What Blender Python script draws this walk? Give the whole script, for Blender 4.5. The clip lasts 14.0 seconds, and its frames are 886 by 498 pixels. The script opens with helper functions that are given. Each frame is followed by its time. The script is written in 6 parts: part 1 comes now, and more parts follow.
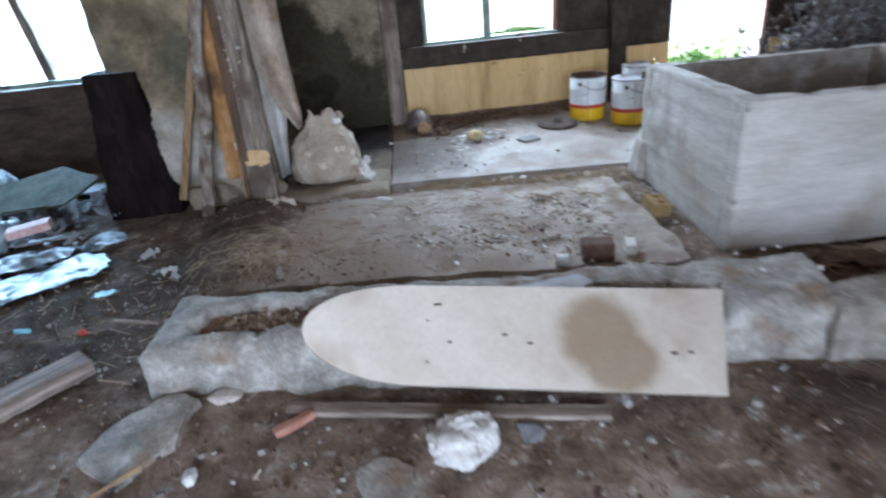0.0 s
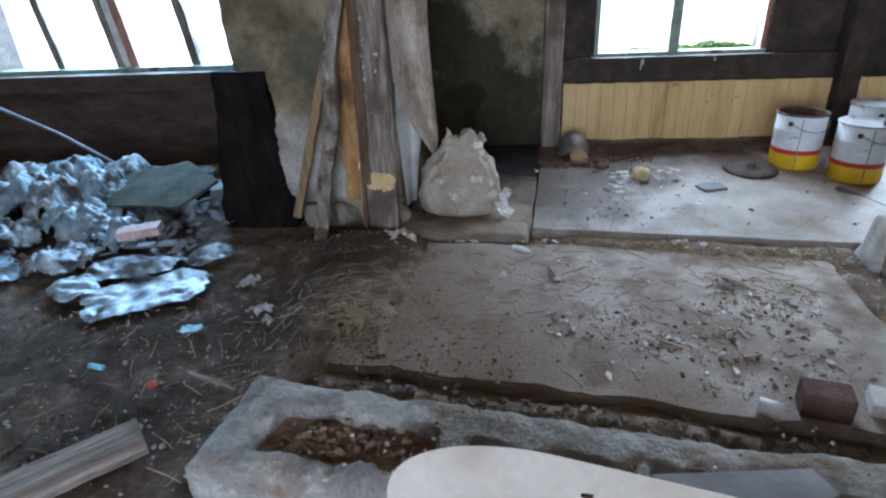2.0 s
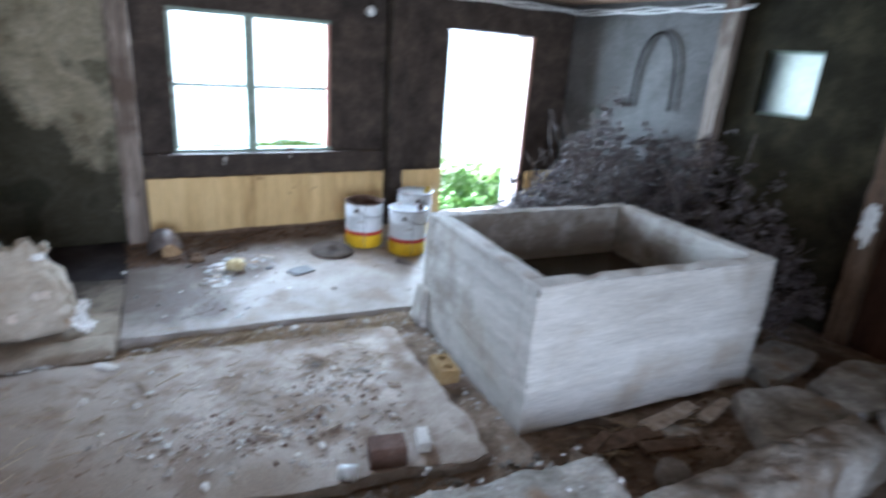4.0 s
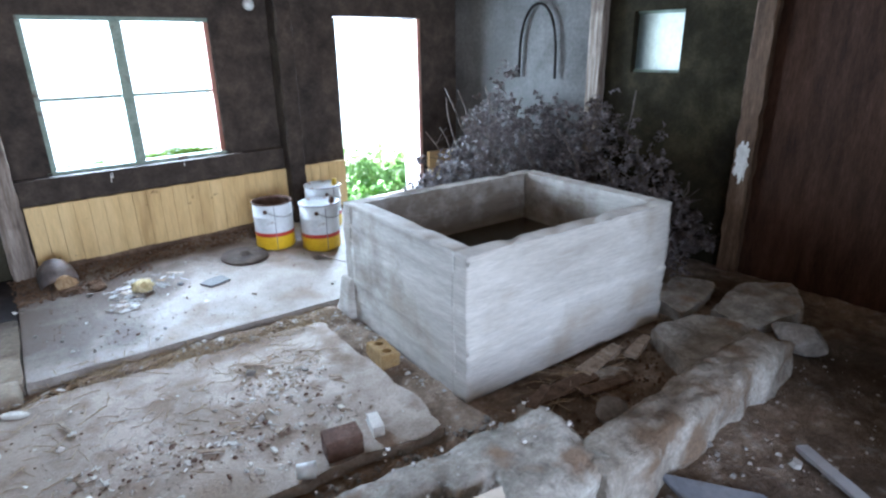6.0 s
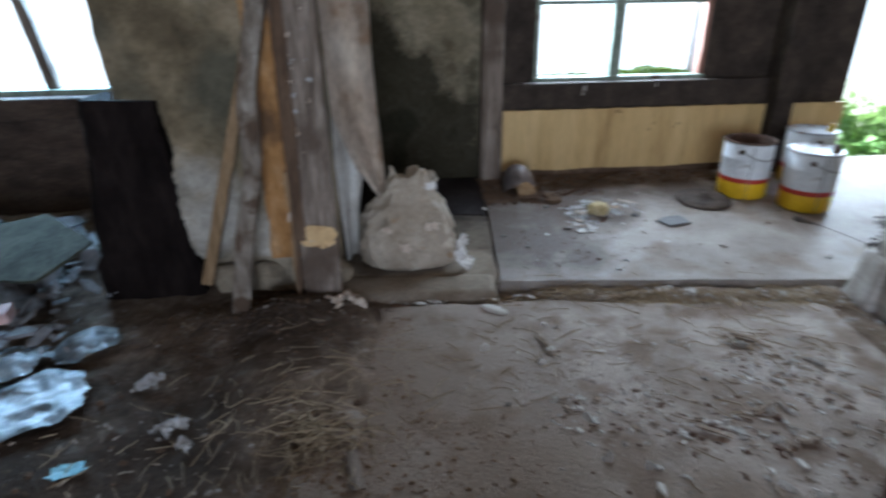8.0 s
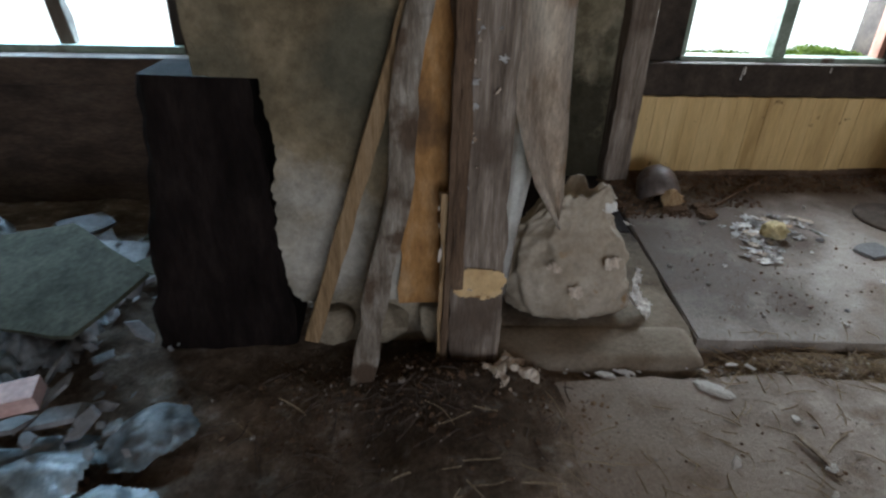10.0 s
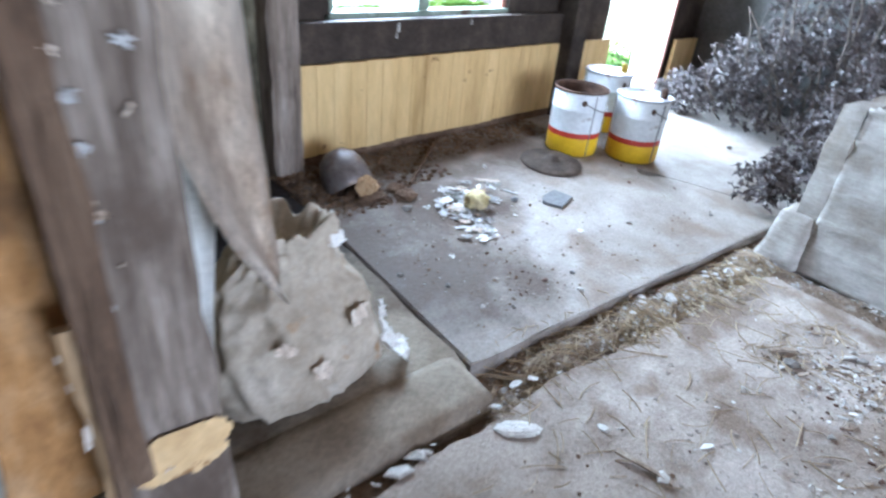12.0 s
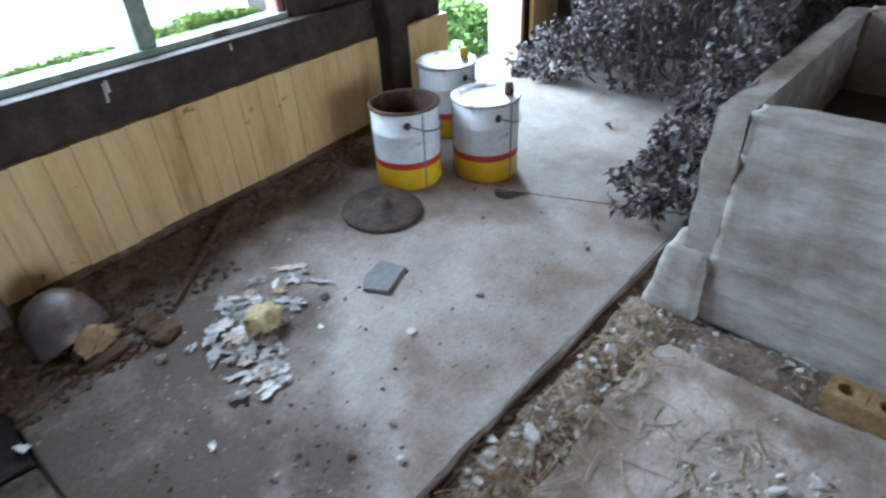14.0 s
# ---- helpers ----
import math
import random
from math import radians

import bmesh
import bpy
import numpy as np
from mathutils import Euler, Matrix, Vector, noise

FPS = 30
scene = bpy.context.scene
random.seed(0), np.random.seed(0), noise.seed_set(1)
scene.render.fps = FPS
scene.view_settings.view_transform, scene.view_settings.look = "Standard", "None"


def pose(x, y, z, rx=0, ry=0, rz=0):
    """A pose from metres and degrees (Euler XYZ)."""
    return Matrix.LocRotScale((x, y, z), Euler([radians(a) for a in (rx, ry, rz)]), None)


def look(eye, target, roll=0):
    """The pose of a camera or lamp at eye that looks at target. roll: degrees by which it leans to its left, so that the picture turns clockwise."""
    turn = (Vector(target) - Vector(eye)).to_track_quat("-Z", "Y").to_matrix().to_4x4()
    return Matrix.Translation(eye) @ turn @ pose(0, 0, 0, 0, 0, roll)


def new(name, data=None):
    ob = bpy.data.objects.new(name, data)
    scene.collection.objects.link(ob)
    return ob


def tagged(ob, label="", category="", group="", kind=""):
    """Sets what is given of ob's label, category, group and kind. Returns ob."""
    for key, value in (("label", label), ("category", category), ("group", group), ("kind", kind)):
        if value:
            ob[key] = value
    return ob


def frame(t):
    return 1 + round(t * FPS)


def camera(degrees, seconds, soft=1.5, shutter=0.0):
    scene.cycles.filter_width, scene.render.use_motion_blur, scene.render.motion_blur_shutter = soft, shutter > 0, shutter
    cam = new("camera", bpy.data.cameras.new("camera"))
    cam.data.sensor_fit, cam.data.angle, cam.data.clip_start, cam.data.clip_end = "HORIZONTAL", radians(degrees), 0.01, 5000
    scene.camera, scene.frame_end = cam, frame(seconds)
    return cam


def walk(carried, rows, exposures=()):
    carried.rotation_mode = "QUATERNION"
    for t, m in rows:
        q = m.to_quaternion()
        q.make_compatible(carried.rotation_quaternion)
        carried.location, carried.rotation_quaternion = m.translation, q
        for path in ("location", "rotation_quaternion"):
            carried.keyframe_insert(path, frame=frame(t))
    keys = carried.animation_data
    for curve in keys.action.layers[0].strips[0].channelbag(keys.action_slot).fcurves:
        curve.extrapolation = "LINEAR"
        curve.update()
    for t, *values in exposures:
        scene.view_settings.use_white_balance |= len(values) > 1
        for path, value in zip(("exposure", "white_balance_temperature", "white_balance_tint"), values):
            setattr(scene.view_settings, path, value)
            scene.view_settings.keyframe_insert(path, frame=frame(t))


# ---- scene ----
cam = camera(75.8, 14.0, soft=2.3, shutter=0.5)
PATH = [
    (0, (0.262, 0.654, 1.297), (0.442, 2.446, 0.429), -5.3),
    (0.5, (0.181, 1.033, 1.361), (0.238, 2.828, 0.481), -3.6),
    (1, (0.176, 1.219, 1.424), (0.219, 3.012, 0.54), -2.8),
    (1.5, (0.216, 1.395, 1.409), (0.023, 3.192, 0.554), -4.4),
    (2, (0.22, 1.418, 1.367), (-0.024, 3.198, 0.489), -2.9),
    (2.5, (0.189, 1.394, 1.39), (0.022, 3.165, 0.475), -1.6),
    (3, (0.208, 1.37, 1.423), (0.455, 3.132, 0.51), 3.1),
    (3.5, (0.334, 1.32, 1.475), (0.994, 3.04, 0.698), 3.4),
    (4, (0.41, 1.281, 1.57), (1.377, 2.908, 0.925), 4.2),
    (4.2, (0.426, 1.26, 1.613), (1.524, 2.817, 1.005), 4.2),
    (6.3, (0.272, 1.31, 1.497), (1.489, 2.745, 0.818), -1.1),
    (6.5, (0.2, 1.345, 1.453), (1.363, 2.821, 0.768), -0.1),
    (7, (0.06, 1.463, 1.448), (0.916, 3.104, 0.691), 0.2),
    (7.5, (-0.063, 1.762, 1.351), (0.438, 3.521, 0.543), -1.8),
    (8, (-0.141, 1.991, 1.323), (0.001, 3.805, 0.493), -0.8),
    (8.2, (-0.22, 2.061, 1.307), (-0.178, 3.871, 0.457), -1.1),
    (10.3, (-0.815, 2.973, 1.264), (-0.534, 4.703, 0.302), 3.9),
    (10.5, (-0.824, 3.042, 1.269), (-0.388, 4.734, 0.297), 4.5),
    (11, (-0.906, 3.247, 1.291), (-0.017, 4.748, 0.313), 6.7),
    (11.5, (-0.901, 3.37, 1.321), (0.208, 4.716, 0.342), 8.7),
    (12, (-0.692, 3.598, 1.158), (0.544, 4.819, 0.167), 5.8),
    (12.5, (-0.382, 3.714, 1.118), (0.882, 4.859, 0.075), 2.7),
    (13, (-0.182, 3.783, 1.182), (1.059, 4.886, 0.068), -0.9),
    (13.5, (0.072, 3.874, 1.257), (1.347, 4.91, 0.116), -2.1),
    (14, (0.331, 3.819, 1.294), (1.618, 4.841, 0.153), -3.1),
]
walk(cam, [(t, look(eye, target, roll)) for t, eye, target, roll in PATH], exposures=[(0, 1.5, 5300, 10), (2.3, 1.12, 5250, 10), (3.0, 1.15, 5250, 10), (3.5, 1.55, 5150, 10), (4.2, 1.7, 5100, 10), (6.4, 1.95, 5150, 10), (7.2, 1.5, 5200, 10), (8, 0.85, 5450, 10), (10.4, 0.5, 6100, 10), (11, 1.8, 5250, 10), (12, 2.18, 5100, 10), (12.6, 2.0, 5200, 10), (13.4, 1.7, 5350, 10), (14, 1.15, 5250, 10)])

# ---- light ----
world = bpy.data.worlds.new("sky")
scene.world = world
world.use_nodes = True
_wn = world.node_tree
_bg = _wn.nodes["Background"]
_sky = _wn.nodes.new("ShaderNodeTexSky")
_sky.sky_type = "NISHITA"
_sky.sun_disc = False
_sky.sun_elevation = radians(58)
_sky.sun_rotation = radians(200)
_sky.air_density, _sky.dust_density = 1.0, 2.5
_wn.links.new(_sky.outputs[0], _bg.inputs[0])
_bg.inputs[1].default_value = 0.15
sun = new("sun", bpy.data.lights.new("sun", "SUN"))
sun.data.energy, sun.data.angle, sun.data.color = 4.0, radians(0.6), (1.0, 0.95, 0.87)
sun.matrix_world = look((1.5, -4.5, 7.6), (0, 0, 0))


def sky_lamp(name, x0, x1, y, z0, z1, watts, aim, tint=(0.9, 0.96, 1.0)):
    """Daylight of an opening: an area lamp as large as the opening."""
    la = bpy.data.lights.new(name, "AREA")
    la.shape, la.size, la.size_y, la.energy = "RECTANGLE", x1 - x0, z1 - z0, watts
    la.color = tint
    ob = new(name, la)
    c = Vector(((x0 + x1) / 2, y, (z0 + z1) / 2))
    ob.matrix_world = look(c, c + Vector(aim))
    return ob


sky_lamp("daylight_left_window", -4.0, -1.8, 6.30, 0.78, 1.75, 125, (0, -1, -0.1), (0.52, 0.78, 1.0))
sky_lamp("daylight_window", 0.80, 2.0, 6.30, 0.80, 1.76, 60, (0, -1, -0.1), (0.84, 0.94, 1.0))
sky_lamp("daylight_doorway", 3.08, 4.0, 6.45, 0.3, 1.9, 76, (-0.15, -1, -0.1), (0.84, 0.95, 1.0))
sky_lamp("daylight_back_doorway", -1.2, 1.4, -1.62, 0.1, 2.05, 82, (0, 1, 0), (0.92, 0.95, 1.0))


# ---- materials ----
def surface(name, cols, scale=3.0, rough=0.85, bump=0.3, grain=60.0, stain=None, metal=0.0, streak=None, stain_scale=1.2, stain_at=(0.5, 0.62), spec=0.3, dist=0.02, patches=(), patch=(0.1, 0.1, 0.1), speck=1.0, fray=1.7, crisp=(0.15, 0.75)):
    """A procedural surface: two-scale colour variation, optional stains, streaks along an axis, fine relief."""
    m = bpy.data.materials.new(name)
    m.use_nodes = True
    nt = m.node_tree
    n, l = nt.nodes, nt.links
    b = n["Principled BSDF"]
    b.inputs["Roughness"].default_value = rough
    b.inputs["Metallic"].default_value = metal
    b.inputs["Specular IOR Level"].default_value = spec
    tc = n.new("ShaderNodeTexCoord")
    mp = n.new("ShaderNodeMapping")
    l.new(tc.outputs["Object"], mp.inputs[0])
    if streak:
        mp.inputs["Scale"].default_value = streak
    a = n.new("ShaderNodeTexNoise")
    a.inputs["Scale"].default_value, a.inputs["Detail"].default_value, a.inputs["Roughness"].default_value = scale, 9, 0.65
    l.new(mp.outputs[0], a.inputs["Vector"])
    r = n.new("ShaderNodeValToRGB")
    e = r.color_ramp.elements
    e[0].position, e[1].position = 0.3, 0.7
    e[0].color, e[1].color = (*cols[0], 1), (*cols[-1], 1)
    for i, c in enumerate(cols[1:-1]):
        x = e.new(0.3 + 0.4 * (i + 1) / (len(cols) - 1))
        x.color = (*c, 1)
    l.new(a.outputs[0], r.inputs[0])
    col = r.outputs[0]
    g = n.new("ShaderNodeTexNoise")
    g.inputs["Scale"].default_value, g.inputs["Detail"].default_value, g.inputs["Roughness"].default_value = grain, 6, 0.7
    l.new(mp.outputs[0], g.inputs["Vector"])
    gm = n.new("ShaderNodeMapRange")
    gm.inputs[1].default_value, gm.inputs[2].default_value = 0.3, 0.7
    gm.inputs[3].default_value, gm.inputs[4].default_value = 0.72, 1.22
    l.new(g.outputs[0], gm.inputs[0])
    if stain:
        s = n.new("ShaderNodeTexNoise")
        s.inputs["Scale"].default_value, s.inputs["Detail"].default_value = stain_scale, 7
        l.new(tc.outputs["Object"], s.inputs["Vector"])
        sr = n.new("ShaderNodeMapRange")
        sr.inputs[1].default_value, sr.inputs[2].default_value = stain_at
        l.new(s.outputs[0], sr.inputs[0])
        mx = n.new("ShaderNodeMix")
        mx.data_type = "RGBA"
        l.new(sr.outputs[0], mx.inputs[0])
        l.new(col, mx.inputs[6])
        mx.inputs[7].default_value = (*stain, 1)
        col = mx.outputs[2]
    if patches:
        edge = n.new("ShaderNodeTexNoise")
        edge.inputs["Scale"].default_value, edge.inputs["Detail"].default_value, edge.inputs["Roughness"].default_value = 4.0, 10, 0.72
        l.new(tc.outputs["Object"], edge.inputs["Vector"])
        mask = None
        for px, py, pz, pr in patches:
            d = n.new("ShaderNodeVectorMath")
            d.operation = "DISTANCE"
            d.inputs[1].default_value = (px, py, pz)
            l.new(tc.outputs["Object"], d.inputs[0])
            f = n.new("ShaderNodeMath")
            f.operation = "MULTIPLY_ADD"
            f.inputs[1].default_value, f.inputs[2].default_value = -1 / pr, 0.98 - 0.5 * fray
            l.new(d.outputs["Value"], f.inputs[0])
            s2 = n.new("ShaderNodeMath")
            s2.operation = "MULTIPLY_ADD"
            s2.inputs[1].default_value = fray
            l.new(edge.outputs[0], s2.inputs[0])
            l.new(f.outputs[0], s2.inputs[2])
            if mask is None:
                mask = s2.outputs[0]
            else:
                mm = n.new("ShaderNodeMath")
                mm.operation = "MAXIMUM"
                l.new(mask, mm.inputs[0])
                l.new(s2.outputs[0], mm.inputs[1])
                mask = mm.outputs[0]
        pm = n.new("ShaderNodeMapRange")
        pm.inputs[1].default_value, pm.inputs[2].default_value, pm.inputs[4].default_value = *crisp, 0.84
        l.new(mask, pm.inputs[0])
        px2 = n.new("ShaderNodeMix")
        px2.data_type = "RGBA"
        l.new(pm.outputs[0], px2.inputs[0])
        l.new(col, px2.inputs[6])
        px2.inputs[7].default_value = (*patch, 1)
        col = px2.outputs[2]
    mul = n.new("ShaderNodeMix")
    mul.data_type, mul.blend_type = "RGBA", "MULTIPLY"
    mul.inputs[0].default_value = speck
    l.new(col, mul.inputs[6])
    l.new(gm.outputs[0], mul.inputs[7])
    col = mul.outputs[2]
    l.new(col, b.inputs["Base Color"])
    if bump:
        add = n.new("ShaderNodeMath")
        add.operation = "ADD"
        l.new(a.outputs[0], add.inputs[0])
        l.new(g.outputs[0], add.inputs[1])
        bp = n.new("ShaderNodeBump")
        bp.inputs["Strength"].default_value, bp.inputs["Distance"].default_value = bump, dist
        l.new(add.outputs[0], bp.inputs["Height"])
        l.new(bp.outputs[0], b.inputs["Normal"])
    return m


M_DIRT = surface("dirt", [(0.105, 0.077, 0.054), (0.255, 0.192, 0.142), (0.44, 0.355, 0.285)], 7, 0.95, 1.0, 60, (0.42, 0.375, 0.325), stain_scale=14, stain_at=(0.60, 0.70), patches=((2.3, 1.2, 0, 1.2), (3.6, 1.7, 0, 1.0), (-0.7, 4.2, 0, 0.75), (-1.6, 3.5, 0, 1.2), (-2.3, 2.8, 0, 1.5), (-1.15, 2.85, 0, 0.8), (-1.0, 3.5, 0, 0.8), (-1.7, 5.0, 0, 1.3), (-2.8, 4.6, 0, 1.3), (4.0, 2.6, 0, 0.6), (2.2, 2.7, 0, 0.3), (1.7, 1.9, 0, 0.4)), patch=(0.05, 0.036, 0.027), spec=0.1)
M_SLAB = surface("old_concrete", [(0.235, 0.188, 0.152), (0.40, 0.345, 0.298), (0.57, 0.515, 0.462)], 4.0, 0.8, 0.5, 75, (0.235, 0.18, 0.138), stain_scale=4.5, stain_at=(0.52, 0.64), patches=((-0.5, 3.6, 0, 1.15), (0.1, 3.2, 0, 0.6), (1.05, 3.45, 0, 0.22), (0.75, 3.05, 0, 0.28), (-0.4, 5.0, 0, 0.6)), patch=(0.245, 0.185, 0.138), speck=0.9, spec=0.1)
M_SLAB2 = surface("pale_concrete", [(0.215, 0.178, 0.15), (0.33, 0.29, 0.256), (0.435, 0.395, 0.357)], 2.6, 0.6, 0.3, 80, (0.20, 0.145, 0.105), stain_scale=2.8, stain_at=(0.55, 0.74), patches=((0.42, 5.65, 0, 1.35), (0.36, 5.1, 0, 1.0), (0.58, 4.85, 0, 0.62), (0.85, 5.35, 0, 0.75), (0.82, 4.66, 0, 0.26), (1.15, 5.75, 0, 0.8), (1.75, 5.62, 0, 0.66), (2.08, 5.62, 0, 0.4), (1.16, 5.1, 0, 0.25)), patch=(0.074, 0.047, 0.03), speck=0.8, fray=1.6, spec=0.2)
M_STEP = surface("brown_step_stone", [(0.17, 0.13, 0.09), (0.30, 0.25, 0.18), (0.38, 0.33, 0.25)], 4, 0.85, 0.4, 60)
M_CURB = surface("curb_concrete", [(0.17, 0.155, 0.13), (0.36, 0.335, 0.295), (0.60, 0.57, 0.52)], 8, 0.9, 0.9, 55, (0.28, 0.205, 0.145), stain_scale=6, stain_at=(0.55, 0.70))
M_KERB = surface("earthy_kerb_concrete", [(0.15, 0.128, 0.104), (0.31, 0.275, 0.232), (0.50, 0.465, 0.415)], 7, 0.9, 0.9, 55, (0.17, 0.12, 0.08), stain_scale=5, stain_at=(0.52, 0.66))
M_SOIL = surface("dry_brown_soil", [(0.07, 0.045, 0.03), (0.16, 0.105, 0.07), (0.26, 0.18, 0.12)], 9, 0.95, 0.9, 70, spec=0.1)
M_TUB = surface("tub_concrete", [(0.34, 0.315, 0.28), (0.455, 0.427, 0.388), (0.57, 0.545, 0.505)], 2.2, 0.82, 0.35, 26, (0.35, 0.305, 0.25), streak=(0.5, 0.5, 3.4), stain_scale=2.6, stain_at=(0.54, 0.72), speck=0.6, patches=((0.6, 1.11, 0.36, 1.0), (1.15, 1.11, 0.40, 0.7), (1.37, 0.7, 0.36, 0.5)), patch=(0.12, 0.085, 0.055))
M_WATER = surface("dark_sludge", [(0.02, 0.018, 0.012), (0.05, 0.04, 0.025)], 3, 0.25, 0.05, 20)
M_PLASTER = surface("old_plaster", [(0.09, 0.07, 0.043), (0.205, 0.163, 0.102), (0.345, 0.278, 0.185)], 3.6, 0.92, 0.7, 24, (0.11, 0.10, 0.07), stain_scale=2.6, stain_at=(0.48, 0.62), patches=((-0.98, 4.52, 0.36, 0.36), (-0.72, 4.52, 0.24, 0.32), (-1.05, 4.52, 0.56, 0.2), (-0.9, 4.52, 1.45, 0.2)), patch=(0.46, 0.43, 0.38), speck=1.0, spec=0.1)
# real mould, its patches widened low and left to paint in the corner's shade
M_MOULD_SHADE = surface("mouldy_plaster_with_shade", [(0.14, 0.117, 0.073), (0.26, 0.222, 0.15), (0.40, 0.348, 0.26)], 3.4, 0.92, 0.4, 30, (0.13, 0.115, 0.075), stain_scale=3.4, stain_at=(0.54, 0.62), patches=((-0.05, 5.9, 0.55, 0.75), (0.20, 5.9, 0.45, 0.52), (-0.35, 5.9, 0.9, 0.65), (-0.3, 5.9, 0.2, 1.2), (0.25, 5.9, 0.10, 0.75), (-0.5, 5.9, 1.5, 0.4)), patch=(0.012, 0.012, 0.007), fray=0.9, crisp=(0.32, 0.56), spec=0.1)
M_GREYWALL = surface("grey_plaster", [(0.055, 0.052, 0.048), (0.13, 0.124, 0.117)], 2.0, 0.9, 0.3, 30, (0.06, 0.055, 0.05), stain_scale=1.4, stain_at=(0.55, 0.7))
M_DARKWOOD = surface("sooty_timber", [(0.018, 0.013, 0.01), (0.045, 0.033, 0.025), (0.08, 0.06, 0.045)], 7, 0.8, 0.4, 50, streak=(1, 1, 1), dist=0.01)
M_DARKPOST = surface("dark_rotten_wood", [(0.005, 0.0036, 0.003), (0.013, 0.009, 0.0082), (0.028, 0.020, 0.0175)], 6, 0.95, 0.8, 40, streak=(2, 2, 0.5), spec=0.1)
M_SILLWOOD = surface("brown_wall_boards", [(0.03, 0.02, 0.014), (0.07, 0.045, 0.032), (0.10, 0.07, 0.05)], 5, 0.85, 0.4, 40, streak=(0.6, 1, 2))
M_YELLOW = surface("yellowed_pine", [(0.40, 0.26, 0.10), (0.60, 0.42, 0.185), (0.68, 0.50, 0.24)], 2.6, 0.6, 0.10, 26, (0.18, 0.105, 0.04), streak=(2.6, 2.6, 0.35), stain_scale=11, stain_at=(0.67, 0.72), dist=0.004, speck=0.5)
M_GREYWOOD = surface("weathered_grey_wood", [(0.085, 0.062, 0.046), (0.215, 0.172, 0.138), (0.42, 0.36, 0.305)], 7, 0.85, 0.6, 40, (0.11, 0.08, 0.06), streak=(6, 6, 0.4), stain_scale=3.0, stain_at=(0.50, 0.64), dist=0.008)
M_ORANGE = surface("orange_brown_board", [(0.19, 0.085, 0.028), (0.37, 0.19, 0.065), (0.50, 0.315, 0.16)], 4, 0.8, 0.35, 30, (0.12, 0.065, 0.03), streak=(2.5, 2.5, 1.0), stain_scale=3.5, stain_at=(0.55, 0.70), dist=0.006)
M_TANWOOD = surface("tan_lath", [(0.20, 0.125, 0.06), (0.34, 0.22, 0.115), (0.40, 0.29, 0.17)], 5, 0.8, 0.4, 40, streak=(5, 5, 0.4), dist=0.006)
M_LATH = surface("brown_lath", [(0.13, 0.08, 0.038), (0.255, 0.165, 0.085), (0.34, 0.245, 0.15)], 5, 0.8, 0.4, 40, streak=(5, 5, 0.4), dist=0.006)
M_BARK = surface("bark_edged_pole", [(0.11, 0.08, 0.057), (0.31, 0.26, 0.21), (0.54, 0.49, 0.43)], 9, 0.9, 0.9, 40, (0.14, 0.095, 0.065), streak=(3.5, 3.5, 0.6), stain_scale=9, stain_at=(0.52, 0.62))
M_FIBRE = surface("torn_fibreboard", [(0.40, 0.31, 0.235), (0.60, 0.51, 0.42), (0.74, 0.67, 0.58)], 5, 0.9, 0.3, 40, (0.42, 0.29, 0.19), streak=(2, 2, 0.6), stain_scale=6, stain_at=(0.56, 0.68))
M_PAPER = surface("dirty_white_paper", [(0.45, 0.42, 0.38), (0.68, 0.66, 0.62), (0.78, 0.77, 0.75)], 6, 0.8, 0.3, 60, speck=0.5)
M_SACK = surface("grey_beige_paper_sack", [(0.27, 0.215, 0.155), (0.40, 0.34, 0.265), (0.54, 0.475, 0.39)], 5, 0.7, 0.3, 60, (0.36, 0.235, 0.13), stain_scale=7, stain_at=(0.66, 0.70), dist=0.006, speck=0.6)
M_SCRAP = surface("grey_scrap_paper", [(0.24, 0.225, 0.21), (0.42, 0.41, 0.40), (0.62, 0.61, 0.60)], 14, 0.7, 0.4, 60, (0.15, 0.12, 0.09), stain_scale=18, stain_at=(0.52, 0.66), speck=0.7)
M_BOARD = surface("white_painted_board", [(0.465, 0.4031, 0.3269), (0.5394, 0.4855, 0.4064), (0.5952, 0.545, 0.4683)], 4, 0.55, 0.05, 40, (0.42, 0.355, 0.28), stain_scale=5, stain_at=(0.58, 0.70), dist=0.003, patches=((0.93, 2.21, 0.13, 0.25), (0.97, 2.12, 0.09, 0.22)), patch=(0.25, 0.185, 0.115), speck=0.3, fray=0.6, crisp=(0.28, 0.5))
M_PLASTIC = surface("crumpled_clear_plastic", [(0.06, 0.08, 0.095), (0.22, 0.285, 0.325), (0.56, 0.645, 0.70)], 8, 0.34, 0.2, 24, (0.06, 0.05, 0.042), stain_scale=6, stain_at=(0.54, 0.66), spec=0.5, speck=0.5)
M_PLASTIC2 = surface("grey_plastic_bag", [(0.08, 0.09, 0.10), (0.25, 0.28, 0.30), (0.58, 0.62, 0.64)], 6, 0.4, 0.4, 24, (0.04, 0.034, 0.03), stain_scale=7, stain_at=(0.48, 0.60), spec=0.6, speck=0.5)
M_GREEN = surface("olive_grey_panel", [(0.030, 0.032, 0.022), (0.058, 0.060, 0.044), (0.09, 0.09, 0.07)], 5, 0.9, 0.2, 40, spec=0.1)
M_WHITESTONE = surface("whitish_stone", [(0.36, 0.34, 0.31), (0.52, 0.50, 0.47), (0.62, 0.61, 0.58)], 9, 0.9, 0.4, 60, (0.33, 0.28, 0.23), stain_scale=9, stain_at=(0.58, 0.70))
M_STONE = surface("pale_rubble_stone", [(0.1445, 0.1275, 0.1105), (0.2465, 0.2253, 0.204), (0.357, 0.3357, 0.3145)], 10, 0.9, 0.6, 60)
